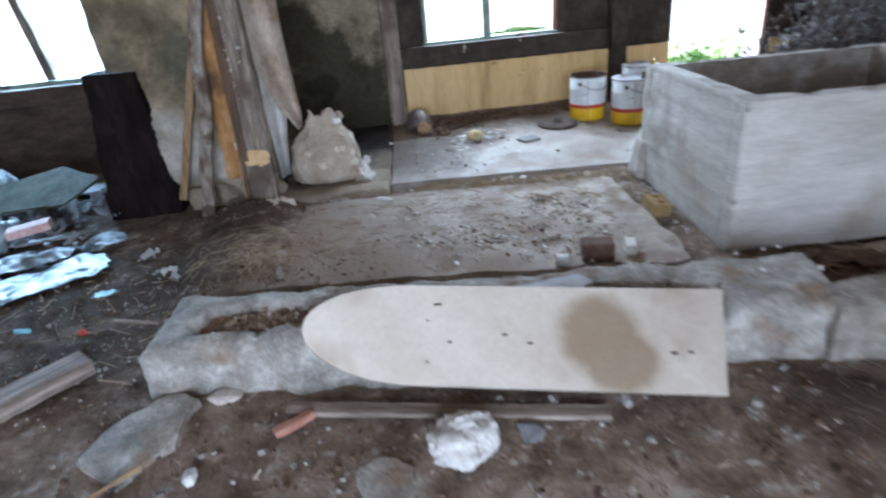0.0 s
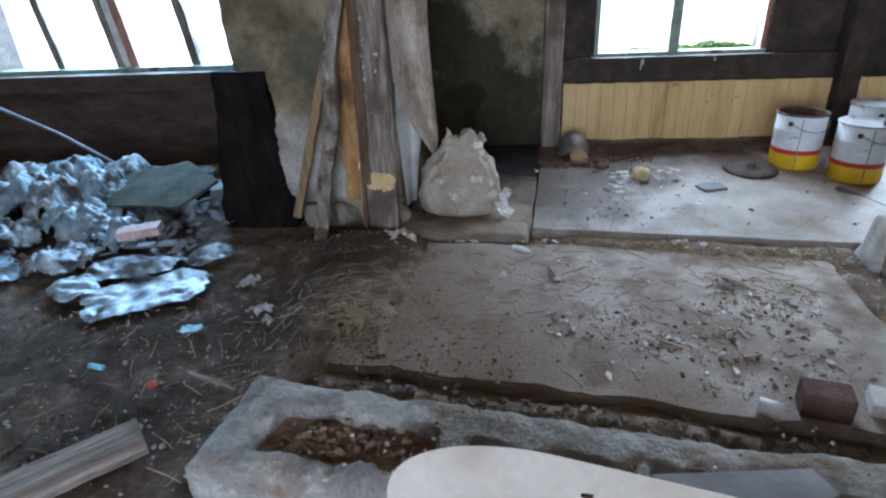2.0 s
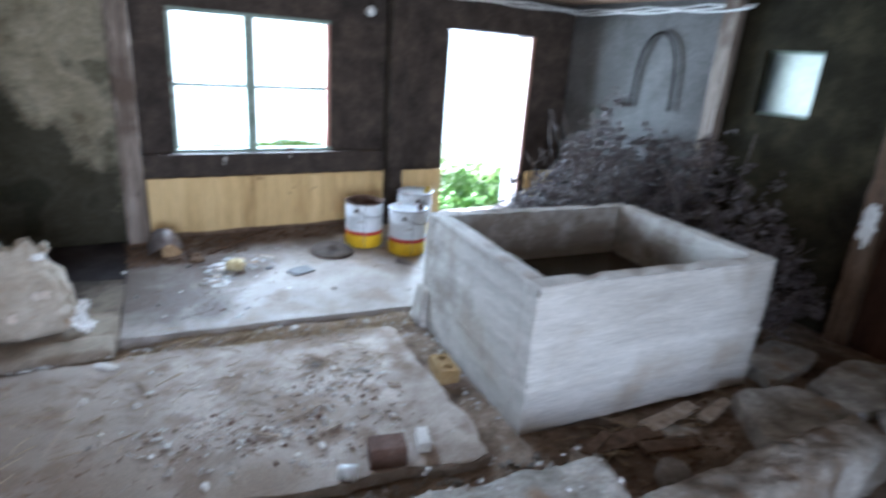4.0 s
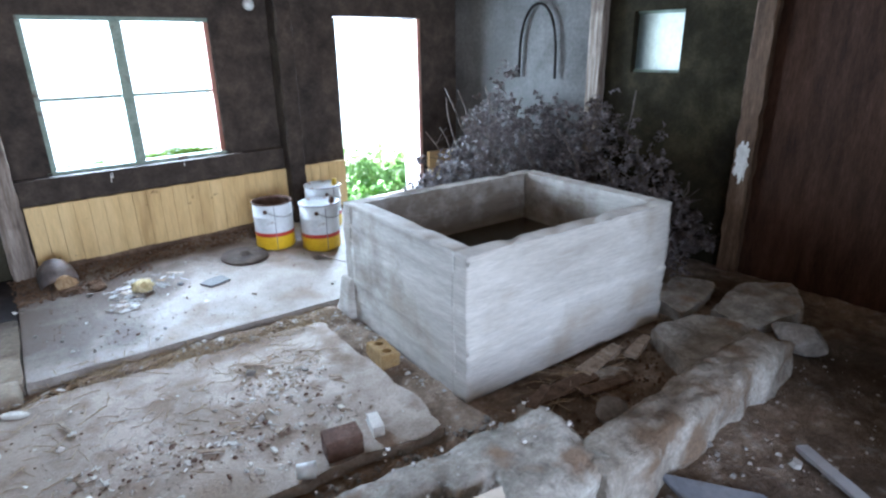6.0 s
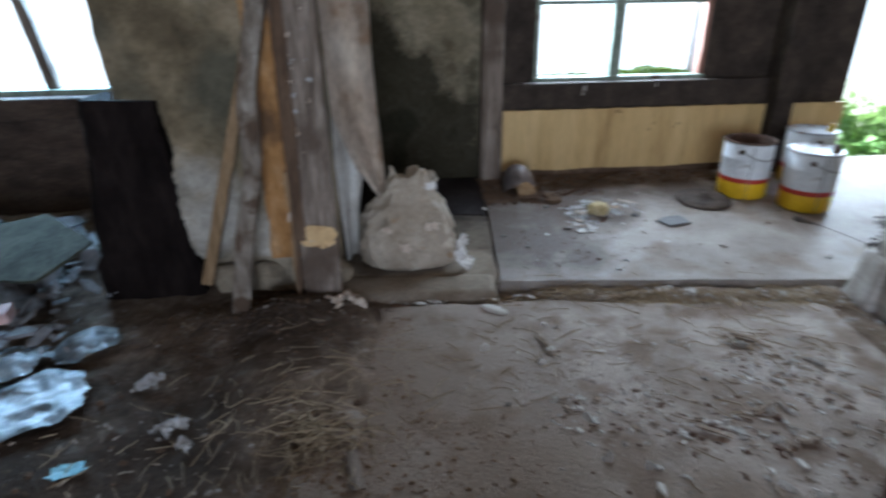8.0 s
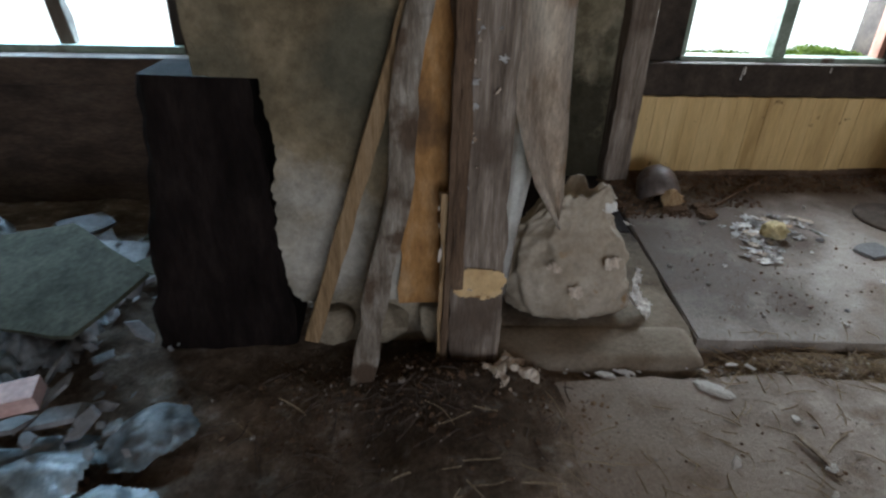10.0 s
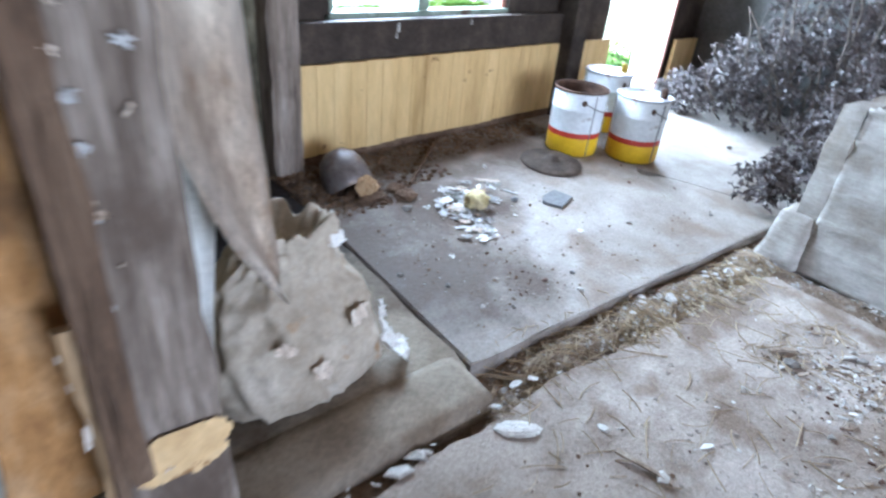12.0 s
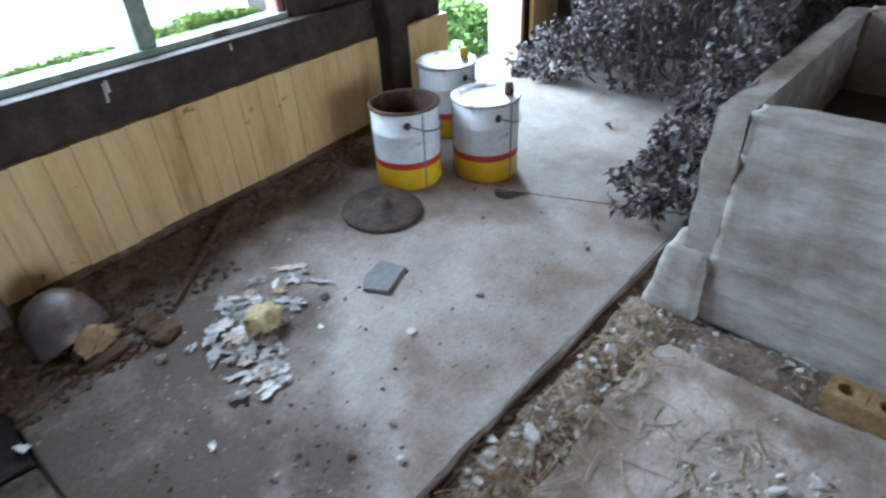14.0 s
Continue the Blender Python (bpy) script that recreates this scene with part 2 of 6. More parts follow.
M_BRICK = surface("brown_brick", [(0.075, 0.0425, 0.0315), (0.143, 0.085, 0.063), (0.195, 0.136, 0.108)], 9, 0.9, 0.6, 60)
M_YBRICK = surface("ochre_brick", [(0.20, 0.12, 0.045), (0.33, 0.215, 0.09), (0.40, 0.295, 0.155)], 9, 0.9, 0.6, 60)
M_CANWHITE = surface("scuffed_white_tin", [(0.52, 0.54, 0.55), (0.66, 0.68, 0.69), (0.72, 0.74, 0.75)], 5, 0.4, 0.08, 40, (0.25, 0.2, 0.16), stain_scale=9, stain_at=(0.66, 0.74), dist=0.002, speck=0.3)
M_CANRED = surface("red_tin_band", [(0.33, 0.03, 0.02), (0.48, 0.05, 0.035)], 6, 0.4, 0.05, 40, dist=0.002, speck=0.3)
M_CANYELLOW = surface("yellow_tin_band", [(0.60, 0.36, 0.01), (0.78, 0.52, 0.015)], 6, 0.4, 0.05, 40, (0.25, 0.14, 0.04), stain_scale=8, stain_at=(0.66, 0.76), dist=0.002, speck=0.3)
M_TINTOP = surface("grey_tin_lid", [(0.34, 0.35, 0.36), (0.52, 0.53, 0.54)], 8, 0.4, 0.1, 40, (0.24, 0.13, 0.07), metal=0.5, stain_scale=9, stain_at=(0.6, 0.72), dist=0.002)
M_RUST = surface("rusty_iron", [(0.035, 0.022, 0.016), (0.09, 0.052, 0.035), (0.15, 0.09, 0.06)], 10, 0.8, 0.4, 60, metal=0.2)
M_WIRE = surface("dull_wire", [(0.12, 0.11, 0.10), (0.25, 0.24, 0.22)], 10, 0.5, 0.0, 40, metal=0.7)
M_CAP = surface("yellow_plastic_cap", [(0.5, 0.33, 0.03), (0.62, 0.43, 0.06)], 10, 0.45, 0.0, 40)
M_FRAME = surface("flaking_pale_green_paint", [(0.1463, 0.1848, 0.144), (0.2404, 0.2888, 0.2347), (0.3135, 0.3638, 0.3094)], 6, 0.7, 0.4, 50, (0.10, 0.07, 0.05), stain_scale=6, stain_at=(0.58, 0.68), dist=0.004)
M_REDFRAME = surface("faded_red_wood", [(0.22, 0.09, 0.06), (0.36, 0.18, 0.13), (0.45, 0.28, 0.22)], 6, 0.75, 0.3, 40, streak=(3, 3, 0.6), dist=0.004)
M_CEIL = surface("brown_ceiling_boards", [(0.13, 0.075, 0.04), (0.24, 0.15, 0.09), (0.30, 0.20, 0.13)], 4, 0.8, 0.3, 40, streak=(3, 0.4, 3), dist=0.006)
M_RUSTWOOD = surface("red_brown_planks", [(0.02275, 0.00975, 0.00585), (0.052, 0.0234, 0.013), (0.078, 0.0377, 0.0234)], 5, 0.85, 0.4, 40, streak=(2, 3, 0.5), dist=0.006)
M_LEAF = surface("dead_grey_leaves", [(0.032, 0.024, 0.022), (0.09, 0.071, 0.067), (0.265, 0.23, 0.228)], 14, 0.65, 0.2, 60)
M_TWIG = surface("dry_twigs", [(0.06, 0.045, 0.035), (0.14, 0.11, 0.09)], 14, 0.85, 0.3, 60)
M_STRAW = surface("dry_straw", [(0.30, 0.225, 0.14), (0.50, 0.41, 0.28)], 14, 0.8, 0.0, 60)
M_GRASS = surface("dry_pale_grass", [(0.30, 0.34, 0.20), (0.44, 0.47, 0.33), (0.55, 0.56, 0.45)], 3, 0.8, 0.4, 30)
M_MOSS = surface("moss", [(0.05, 0.09, 0.01), (0.13, 0.20, 0.025), (0.20, 0.27, 0.04)], 20, 0.95, 0.8, 60)
M_BLADE = surface("leafy_green", [(0.13, 0.264, 0.052), (0.26, 0.432, 0.104), (0.416, 0.576, 0.208)], 6, 0.6, 0.0, 30)
M_FOAM = surface("yellowed_foam", [(0.40, 0.31, 0.13), (0.58, 0.48, 0.26), (0.66, 0.58, 0.38)], 14, 0.95, 0.6, 60)
M_SLATE = surface("grey_slate", [(0.13, 0.13, 0.135), (0.24, 0.24, 0.245)], 10, 0.7, 0.3, 50)
M_BLUE = surface("blue_plastic", [(0.20, 0.50, 0.62), (0.34, 0.66, 0.76)], 8, 0.4, 0.0, 40)
M_RED = surface("red_plastic", [(0.42, 0.06, 0.045), (0.55, 0.10, 0.07)], 8, 0.45, 0.0, 40)
M_PINK = surface("faded_pink_card", [(0.46, 0.28, 0.25), (0.62, 0.45, 0.42)], 8, 0.7, 0.1, 40)
M_WHITEPVC = surface("white_cable_sheath", [(0.55, 0.55, 0.53), (0.70, 0.70, 0.68)], 8, 0.5, 0.0, 40)
M_SILVER = surface("grey_enamelled_sheet", [(0.26, 0.27, 0.29), (0.38, 0.39, 0.41), (0.46, 0.47, 0.49)], 4, 0.45, 0.1, 40, (0.14, 0.11, 0.09), stain_scale=5, stain_at=(0.6, 0.72), speck=0.4)
M_BLUEGREY = surface("blue_grey_sheet", [(0.12, 0.13, 0.155), (0.20, 0.215, 0.25), (0.27, 0.285, 0.32)], 4, 0.45, 0.1, 40, (0.11, 0.09, 0.08), stain_scale=6, stain_at=(0.56, 0.68), speck=0.5)


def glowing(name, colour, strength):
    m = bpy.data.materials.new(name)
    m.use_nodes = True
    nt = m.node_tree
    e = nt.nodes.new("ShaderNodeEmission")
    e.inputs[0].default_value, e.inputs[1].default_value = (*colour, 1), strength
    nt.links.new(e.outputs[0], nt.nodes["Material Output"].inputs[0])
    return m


# emissive white, so the outside renders blown out
M_GLOW_BACKDROP = glowing("glowing_white_backdrop", (0.94, 1.0, 0.97), 1.3)
M_SOOT = surface("black_soot", [(0.00805, 0.0065, 0.00425), (0.023, 0.019, 0.011), (0.0517, 0.043, 0.0238)], 3, 0.95, 0.3, 40, spec=0.1)
M_DULLIRON = surface("dull_brown_iron", [(0.03, 0.021, 0.015), (0.065, 0.047, 0.035), (0.12, 0.092, 0.073)], 10, 0.75, 0.3, 60)
M_GRIT = surface("dusty_grit", [(0.17, 0.14, 0.115), (0.31, 0.27, 0.235), (0.46, 0.43, 0.395)], 30, 0.9, 0.2, 60)
M_BARKCHIP = surface("greyish_wood_chips", [(0.17, 0.13, 0.095), (0.32, 0.255, 0.195), (0.46, 0.40, 0.33)], 25, 0.9, 0.2, 60)
M_FROST = surface("frosted_pane", [(0.26, 0.28, 0.25), (0.36, 0.38, 0.35)], 4, 0.55, 0.0, 30)
M_FROST.node_tree.nodes["Principled BSDF"].inputs["Transmission Weight"].default_value = 1.0
M_OCHREPAPER = surface("ochre_paper", [(0.40, 0.25, 0.11), (0.58, 0.40, 0.20), (0.66, 0.50, 0.29)], 6, 0.7, 0.1, 50, (0.25, 0.13, 0.05), stain_scale=22, stain_at=(0.66, 0.72), speck=0.5)
M_FILL = surface("crusted_brown_earth", [(0.13, 0.085, 0.053), (0.28, 0.19, 0.125), (0.39, 0.29, 0.20)], 11, 0.95, 0.9, 60)
# near-black: dark stain plus the shade of the wall corner put into the colour
M_CORNER_DARK = surface("black_concrete_corner_shade", [(0.012, 0.010, 0.010), (0.028, 0.024, 0.024), (0.06, 0.053, 0.055)], 3, 0.7, 0.3, 60, spec=0.1)
M_WASH = surface("flaking_pink_wash", [(0.42, 0.30, 0.27), (0.60, 0.50, 0.47), (0.72, 0.68, 0.65)], 6, 0.7, 0.3, 40, streak=(3, 3, 0.6), dist=0.004)
M_HOOD = surface("dull_brown_grey_metal", [(0.085, 0.068, 0.062), (0.19, 0.165, 0.155), (0.28, 0.255, 0.26)], 7, 0.45, 0.1, 40, (0.13, 0.08, 0.045), metal=0.4, stain_scale=6, stain_at=(0.50, 0.62))
M_BROWNPOST = surface("brown_stained_post", [(0.045, 0.028, 0.017), (0.11, 0.068, 0.042), (0.17, 0.115, 0.075)], 5, 0.85, 0.4, 40, streak=(4, 4, 0.5), dist=0.006)
# the black patches carry the corner's shade over the rear of the slab
M_LEFT = surface("brown_concrete_shaded_rear", [(0.16, 0.125, 0.092), (0.255, 0.21, 0.16), (0.36, 0.31, 0.245)], 3, 0.75, 0.3, 60, (0.19, 0.14, 0.095), stain_scale=4, stain_at=(0.55, 0.70), speck=0.8, patches=((0.2, 5.35, 0, 0.75), (-0.3, 5.2, 0, 0.8)), patch=(0.022, 0.018, 0.018), spec=0.1)


# ---- mesh helpers ----
def mesh_from(bm, name, material, smooth=False):
    me = bpy.data.meshes.new(name)
    bmesh.ops.recalc_face_normals(bm, faces=bm.faces)
    bm.to_mesh(me)
    bm.free()
    me.materials.append(material)
    if smooth:
        for p in me.polygons:
            p.use_smooth = True
    return me


def part(name, bm, material, parent, label="", smooth=False):
    """Links a bmesh as one mesh object under a thing or a part."""
    ob = new(name, mesh_from(bm, name, material, smooth))
    ob.parent = parent
    if label:
        ob["label"] = label
    return ob


def thing(name, bm, material, label, category, group="", kind="", smooth=False):
    return tagged(new(name, mesh_from(bm, name, material, smooth)), label, category, group, kind)


def holder(name, at, label, category, group="", kind="", turn=0.0):
    ob = new(name)
    ob.matrix_world = pose(*at, 0, 0, turn)
    return tagged(ob, label, category, group, kind)


def box(bm, x0, x1, y0, y1, z0, z1, bev=0.0, m=None):
    vs = [bm.verts.new((x, y, z)) for x in (x0, x1) for y in (y0, y1) for z in (z0, z1)]
    fs = [bm.faces.new([vs[i] for i in q]) for q in ((0, 1, 3, 2), (4, 6, 7, 5), (0, 4, 5, 1), (2, 3, 7, 6), (0, 2, 6, 4), (1, 5, 7, 3))]
    if bev:
        es = list({e for f in fs for e in f.edges})
        r = bmesh.ops.bevel(bm, geom=es, offset=bev, segments=2, profile=0.6, affect="EDGES")
        vs = list({v for f in r["faces"] for v in f.verts} | {v for v in vs if v.is_valid})
    if m is not None:
        bmesh.ops.transform(bm, matrix=m, verts=[v for v in vs if v.is_valid])
    return vs


def box_bm(x0, x1, y0, y1, z0, z1, bev=0.0, m=None):
    bm = bmesh.new()
    box(bm, x0, x1, y0, y1, z0, z1, bev, m)
    return bm


def prism(points, z0, z1, bev=0.0):
    """A slab over a polygon, with slightly rounded top edges."""
    bm = bmesh.new()
    lo = [bm.verts.new((x, y, z0)) for x, y in points]
    hi = [bm.verts.new((x, y, z1)) for x, y in points]
    n = len(points)
    for i in range(n):
        bm.faces.new((lo[i], lo[(i + 1) % n], hi[(i + 1) % n], hi[i]))
    top = bm.faces.new(hi)
    bm.faces.new(lo[::-1])
    if bev:
        bmesh.ops.bevel(bm, geom=list(top.edges), offset=bev, segments=2, affect="EDGES")
    return bm


def ragged(points, step=0.06, amp=0.012, seed=0.0):
    """A polygon whose straight sides are broken into short uneven pieces."""
    out = []
    for i, a in enumerate(points):
        b = points[(i + 1) % len(points)]
        d = math.hypot(b[0] - a[0], b[1] - a[1])
        k = max(1, int(d / step))
        nx, ny = -(b[1] - a[1]) / d, (b[0] - a[0]) / d
        for j in range(k):
            t = j / k
            w = 0 if j == 0 else amp * noise.noise((a[0] + t * 5 * d + seed, i * 3.1 + seed, 0.7)) * 2
            out.append((a[0] + (b[0] - a[0]) * t + nx * w, a[1] + (b[1] - a[1]) * t + ny * w))
    return out


def rough_bm(bm, amp, scale, seed=0.0, octaves=4):
    for v in bm.verts:
        d = noise.fractal((v.co + Vector((seed, seed * 1.7, seed * 0.3))) * scale, 0.9, 2.1, octaves)
        v.co += (v.normal if v.normal.length else Vector((0, 0, 1))) * d * amp
    return bm


def plank(length, width, thick, rough=0.004, seed=0.0, taper=1.0, bend=0.0, wave=0.0):
    """A board along z from its foot at the origin, with worn wavy edges."""
    bm = bmesh.new()
    k = max(4, int(length / 0.06))
    rings = []
    for i in range(k + 1):
        t = i / k
        w = width / 2 * (1 + (taper - 1) * t)
        cx = bend * math.sin(math.pi * t) + wave * noise.noise((seed, t * 5, 1.3))
        ring = []
        for sx, sy in ((-1, -1), (-0.9, -1.12), (0.9, -1.12), (1, -1), (1, 1), (-1, 1)):
            e = rough * noise.noise((seed + sx * 4, t * length * 9, sy * 3.0))
            ring.append(bm.verts.new((cx + sx * (w + e * 2), sy * thick / 2 + e, t * length + 0.3 * e)))
        rings.append(ring)
    for a, b in zip(rings, rings[1:]):
        for j in range(6):
            bm.faces.new((a[j], a[(j + 1) % 6], b[(j + 1) % 6], b[j]))
    bm.faces.new(rings[0][::-1])
    bm.faces.new(rings[-1])
    return bm


def lean(bm, foot, top, face=(0, -1, 0)):
    """Stands or lays a board of plank() from foot towards top, its broad side turned to face."""
    z = (Vector(top) - Vector(foot)).normalized()
    y = -(Vector(face) - z * Vector(face).dot(z)).normalized()
    x = y.cross(z)
    m = Matrix((x, y, z)).transposed().to_4x4()
    bmesh.ops.transform(bm, matrix=Matrix.Translation(foot) @ m, verts=bm.verts)
    return bm


def lathe(profile, segments=28):
    bm = bmesh.new()
    rings = [[bm.verts.new((r * math.cos(2 * math.pi * i / segments), r * math.sin(2 * math.pi * i / segments), z)) for i in range(segments)] for r, z in profile]
    for a, b in zip(rings, rings[1:]):
        for i in range(segments):
            bm.faces.new((a[i], a[(i + 1) % segments], b[(i + 1) % segments], b[i]))
    return bm


def tube(points, r, segments=6):
    """A round wire or pipe through the points."""
    bm = bmesh.new()
    pts = [Vector(p) for p in points]
    rings = []
    for i, p in enumerate(pts):
        d = (pts[min(i + 1, len(pts) - 1)] - pts[max(i - 1, 0)]).normalized()
        u = d.orthogonal().normalized()
        w = d.cross(u)
        if rings and rings[-1][1].dot(u) < 0:
            u = -u
        if rings:
            u = (rings[-1][1] - d * rings[-1][1].dot(d)).normalized()
            w = d.cross(u)
        rings.append(([bm.verts.new(p + r * (math.cos(a) * u + math.sin(a) * w)) for a in [2 * math.pi * j / segments for j in range(segments)]], u))
    for (a, _), (b, _) in zip(rings, rings[1:]):
        for j in range(segments):
            bm.faces.new((a[j], a[(j + 1) % segments], b[(j + 1) % segments], b[j]))
    bm.faces.new(rings[0][0][::-1])
    bm.faces.new(rings[-1][0])
    return bm


def crumple(w, d, h, n=22, seed=0.0, scale=7.0, ragged_edge=0.15, dome=0.0):
    """A crumpled sheet of paper, cloth or foil lying flat, with sharp folds and a torn outline."""
    bm = bmesh.new()
    grid = {}
    for i in range(n + 1):
        for j in range(n + 1):
            u, v = i / n * 2 - 1, j / n * 2 - 1
            p = Vector((u * w / 2, v * d / 2, 0))
            s = Vector((p.x + seed, p.y - seed, seed * 0.37))
            k = abs(noise.noise(s * scale)) + 0.55 * abs(noise.noise(s * scale * 2.3)) + 0.25 * abs(noise.noise(s * scale * 5))
            off = noise.noise_vector(s * scale * 1.5) * 0.06 * max(w, d)
            p += Vector((off.x, off.y, 0))
            grid[i, j] = bm.verts.new((p.x, p.y, h * k + dome * max(0.0, 1 - u * u - v * v)))
    for i in range(n):
        for j in range(n):
            u, v = (i + 0.5) / n * 2 - 1, (j + 0.5) / n * 2 - 1
            edge = 1 - ragged_edge * 2 * (0.5 + noise.noise((math.atan2(v, u) * 2 + seed, seed, 0.2)))
            if (abs(u) ** 3 + abs(v) ** 3) ** (1 / 3) < edge:
                bm.faces.new((grid[i, j], grid[i + 1, j], grid[i + 1, j + 1], grid[i, j + 1]))
    for v in [v for v in bm.verts if not v.link_faces]:
        bm.verts.remove(v)
    return bm


def lump(rx, ry, rz, seed=0.0, amp=0.2, sub=3, scale=1.6, sharp=False):
    """An uneven stone, clod or stuffed bag resting on z = 0."""
    bm = bmesh.new()
    bmesh.ops.create_icosphere(bm, subdivisions=sub, radius=1.0)
    for v in bm.verts:
        s = v.co * scale + Vector((seed, seed * 2.1, -seed))
        f = noise.fractal(s, 0.8, 2.2, 4)
        if sharp:
            f = 0.9 * (0.35 - abs(noise.noise(s))) - 0.5 * abs(noise.noise(s * 2.1)) - 0.3 * abs(noise.noise(s * 4.3))
        c = v.co * (1 + amp * f)
        v.co = Vector((c.x * rx, c.y * ry, max(c.z, -0.75) * rz))
    lo = min(v.co.z for v in bm.verts)
    for v in bm.verts:
        v.co.z -= lo
    return bm


def rock(rx, ry, rz, seed, count=26):
    """An angular broken stone resting on z = 0."""
    rng = random.Random(seed)
    bm = bmesh.new()
    for _ in range(count):
        v = Vector((rng.gauss(0, 1), rng.gauss(0, 1), rng.gauss(0, 1))).normalized() * rng.uniform(0.85, 1.0)
        v.z = max(-0.6, min(0.7, v.z))
        q = Vector((v.x * rx, v.y * ry, v.z * rz))
        if all((q - o.co).length > 0.35 * min(rx, ry, rz) for o in bm.verts):
            bm.verts.new(q)
    bmesh.ops.convex_hull(bm, input=bm.verts)
    for v in [v for v in bm.verts if not v.link_faces]:
        bm.verts.remove(v)
    bmesh.ops.bevel(bm, geom=bm.edges[:], offset=min(rx, ry, rz) * 0.08, segments=1, affect="EDGES", clamp_overlap=True)
    bmesh.ops.triangulate(bm, faces=bm.faces[:])
    bmesh.ops.subdivide_edges(bm, edges=[e for e in bm.edges if e.calc_length() > 0.02], cuts=1)
    bm.normal_update()
    for v in bm.verts:
        v.co += v.normal * 0.05 * min(rx, ry, rz) * noise.fractal(v.co * 30 + Vector((seed, 0, 0)), 0.9, 2.0, 3)
    lo = min(v.co.z for v in bm.verts)
    for v in bm.verts:
        v.co.z -= lo
    return bm


def moved(bm, m):
    bmesh.ops.transform(bm, matrix=m, verts=bm.verts)
    return bm


# ---- ground, floor and walls ----
def dirt_height(x, y):
    z = -0.055 + 0.03 * noise.fractal((x * 1.3, y * 1.3, 0.2), 0.9, 2.0, 5) + 0.010 * noise.noise((x * 14, y * 14, 2.0))
    z += 0.10 * math.exp(-(((x + 0.65) / 0.35) ** 2 + ((y - 4.27) / 0.16) ** 2))
    z += 0.10 * math.exp(-(((x + 2.6) / 0.9) ** 2 + ((y - 4.9) / 0.6) ** 2))
    z += 0.05 * math.exp(-(((x - 2.7) / 0.7) ** 2 + ((y - 2.55) / 0.2) ** 2))
    z += 0.10 * math.exp(-(((x + 0.52) / 0.30) ** 4 + ((y - 3.75) / 0.55) ** 4))
    z += 0.038 * math.exp(-(((y - 4.34 + 0.10 * (x - 0.4)) / 0.12) ** 2)) * min(1.0, max(0.0, (x - 0.25) / 0.35))
    z += 0.035 * math.exp(-(((x - 1.85) / 0.12) ** 2 + ((y - 3.6) / 0.6) ** 2))
    z += 0.035 * math.exp(-(((y - 2.93 + 0.13 * (x - 0.6)) / 0.06) ** 2)) * (1 if -0.5 < x < 1.7 else 0)
    if y > 4.55 and x > -0.25:
        z -= 0.08
    if -0.1 < x < 1.6 and 3.2 < y < 4.05:
        z -= 0.08
    return z


def grid_mesh(x0, x1, y0, y1, step, height):
    nx, ny = int((x1 - x0) / step), int((y1 - y0) / step)
    vs = [(x0 + (x1 - x0) * i / nx, y0 + (y1 - y0) * j / ny) for j in range(ny + 1) for i in range(nx + 1)]
    fs = [(j * (nx + 1) + i, j * (nx + 1) + i + 1, (j + 1) * (nx + 1) + i + 1, (j + 1) * (nx + 1) + i) for j in range(ny) for i in range(nx)]
    return [(x, y, height(x, y)) for x, y in vs], fs


vs, fs = grid_mesh(-4.7, 4.7, -1.6, 5.95, 0.03, dirt_height)
me = bpy.data.meshes.new("floor")
me.from_pydata(vs, [], fs)
me.materials.append(M_DIRT)
me.polygons.foreach_set("use_smooth", [True] * len(me.polygons))
tagged(new("floor", me), "trampled brown earth floor strewn with grit", "floor", kind="structure")

vs, fs = grid_mesh(-60, 60, 6.2, 90, 1.5, lambda x, y: -0.12 + 0.05 * noise.noise((x * 0.4, y * 0.4, 0)) + max(0.0, (y - 9) * 0.03))
me = bpy.data.meshes.new("ground")
me.from_pydata(vs, [], fs)
me.materials.append(M_GRASS)
tagged(new("ground", me), "bright green meadow outside the house", "ground", kind="structure")
thing("ground_rear", box_bm(-60, 60, -60, 6.19, -0.5, -0.25), M_GRASS, "plain ground under and behind the house", "ground", kind="structure")

# added glowing panel in place of sky and distance; also lights the room
thing("backdrop", box_bm(-30, 30, 11.0, 11.1, -0.3, 9.0), M_GLOW_BACKDROP, "glowing white panel standing in for the bright distance beyond the meadow", "backdrop", kind="structure")
CEIL = 2.12


def slab_z(y):
    """Top of the sloping rear floor."""
    return 0.012 + 0.06 * (y - 4.35)


def wall(name, x0, x1, y0, y1, openings, material, label, along="x", z0=-0.25, z1=CEIL):
    """A wall along one axis with openings (from, to, bottom, top) that go through it."""
    bm = bmesh.new()
    a0, a1 = (x0, x1) if along == "x" else (y0, y1)
    cuts = sorted({a0, a1, *[o[0] for o in openings], *[o[1] for o in openings]})
    for a, b in zip(cuts, cuts[1:]):
        o = next((o for o in openings if o[0] <= a and b <= o[1]), None)
        for lo, hi in ([(z0, z1)] if o is None else [(z0, o[2]), (o[3], z1)]):
            if hi - lo > 1e-4:
                if along == "x":
                    box(bm, a, b, y0, y1, lo, hi)
                else:
                    box(bm, x0, x1, a, b, lo, hi)
    bmesh.ops.remove_doubles(bm, verts=bm.verts, dist=1e-5)
    return thing(name, bm, material, label, "wall", kind="structure")


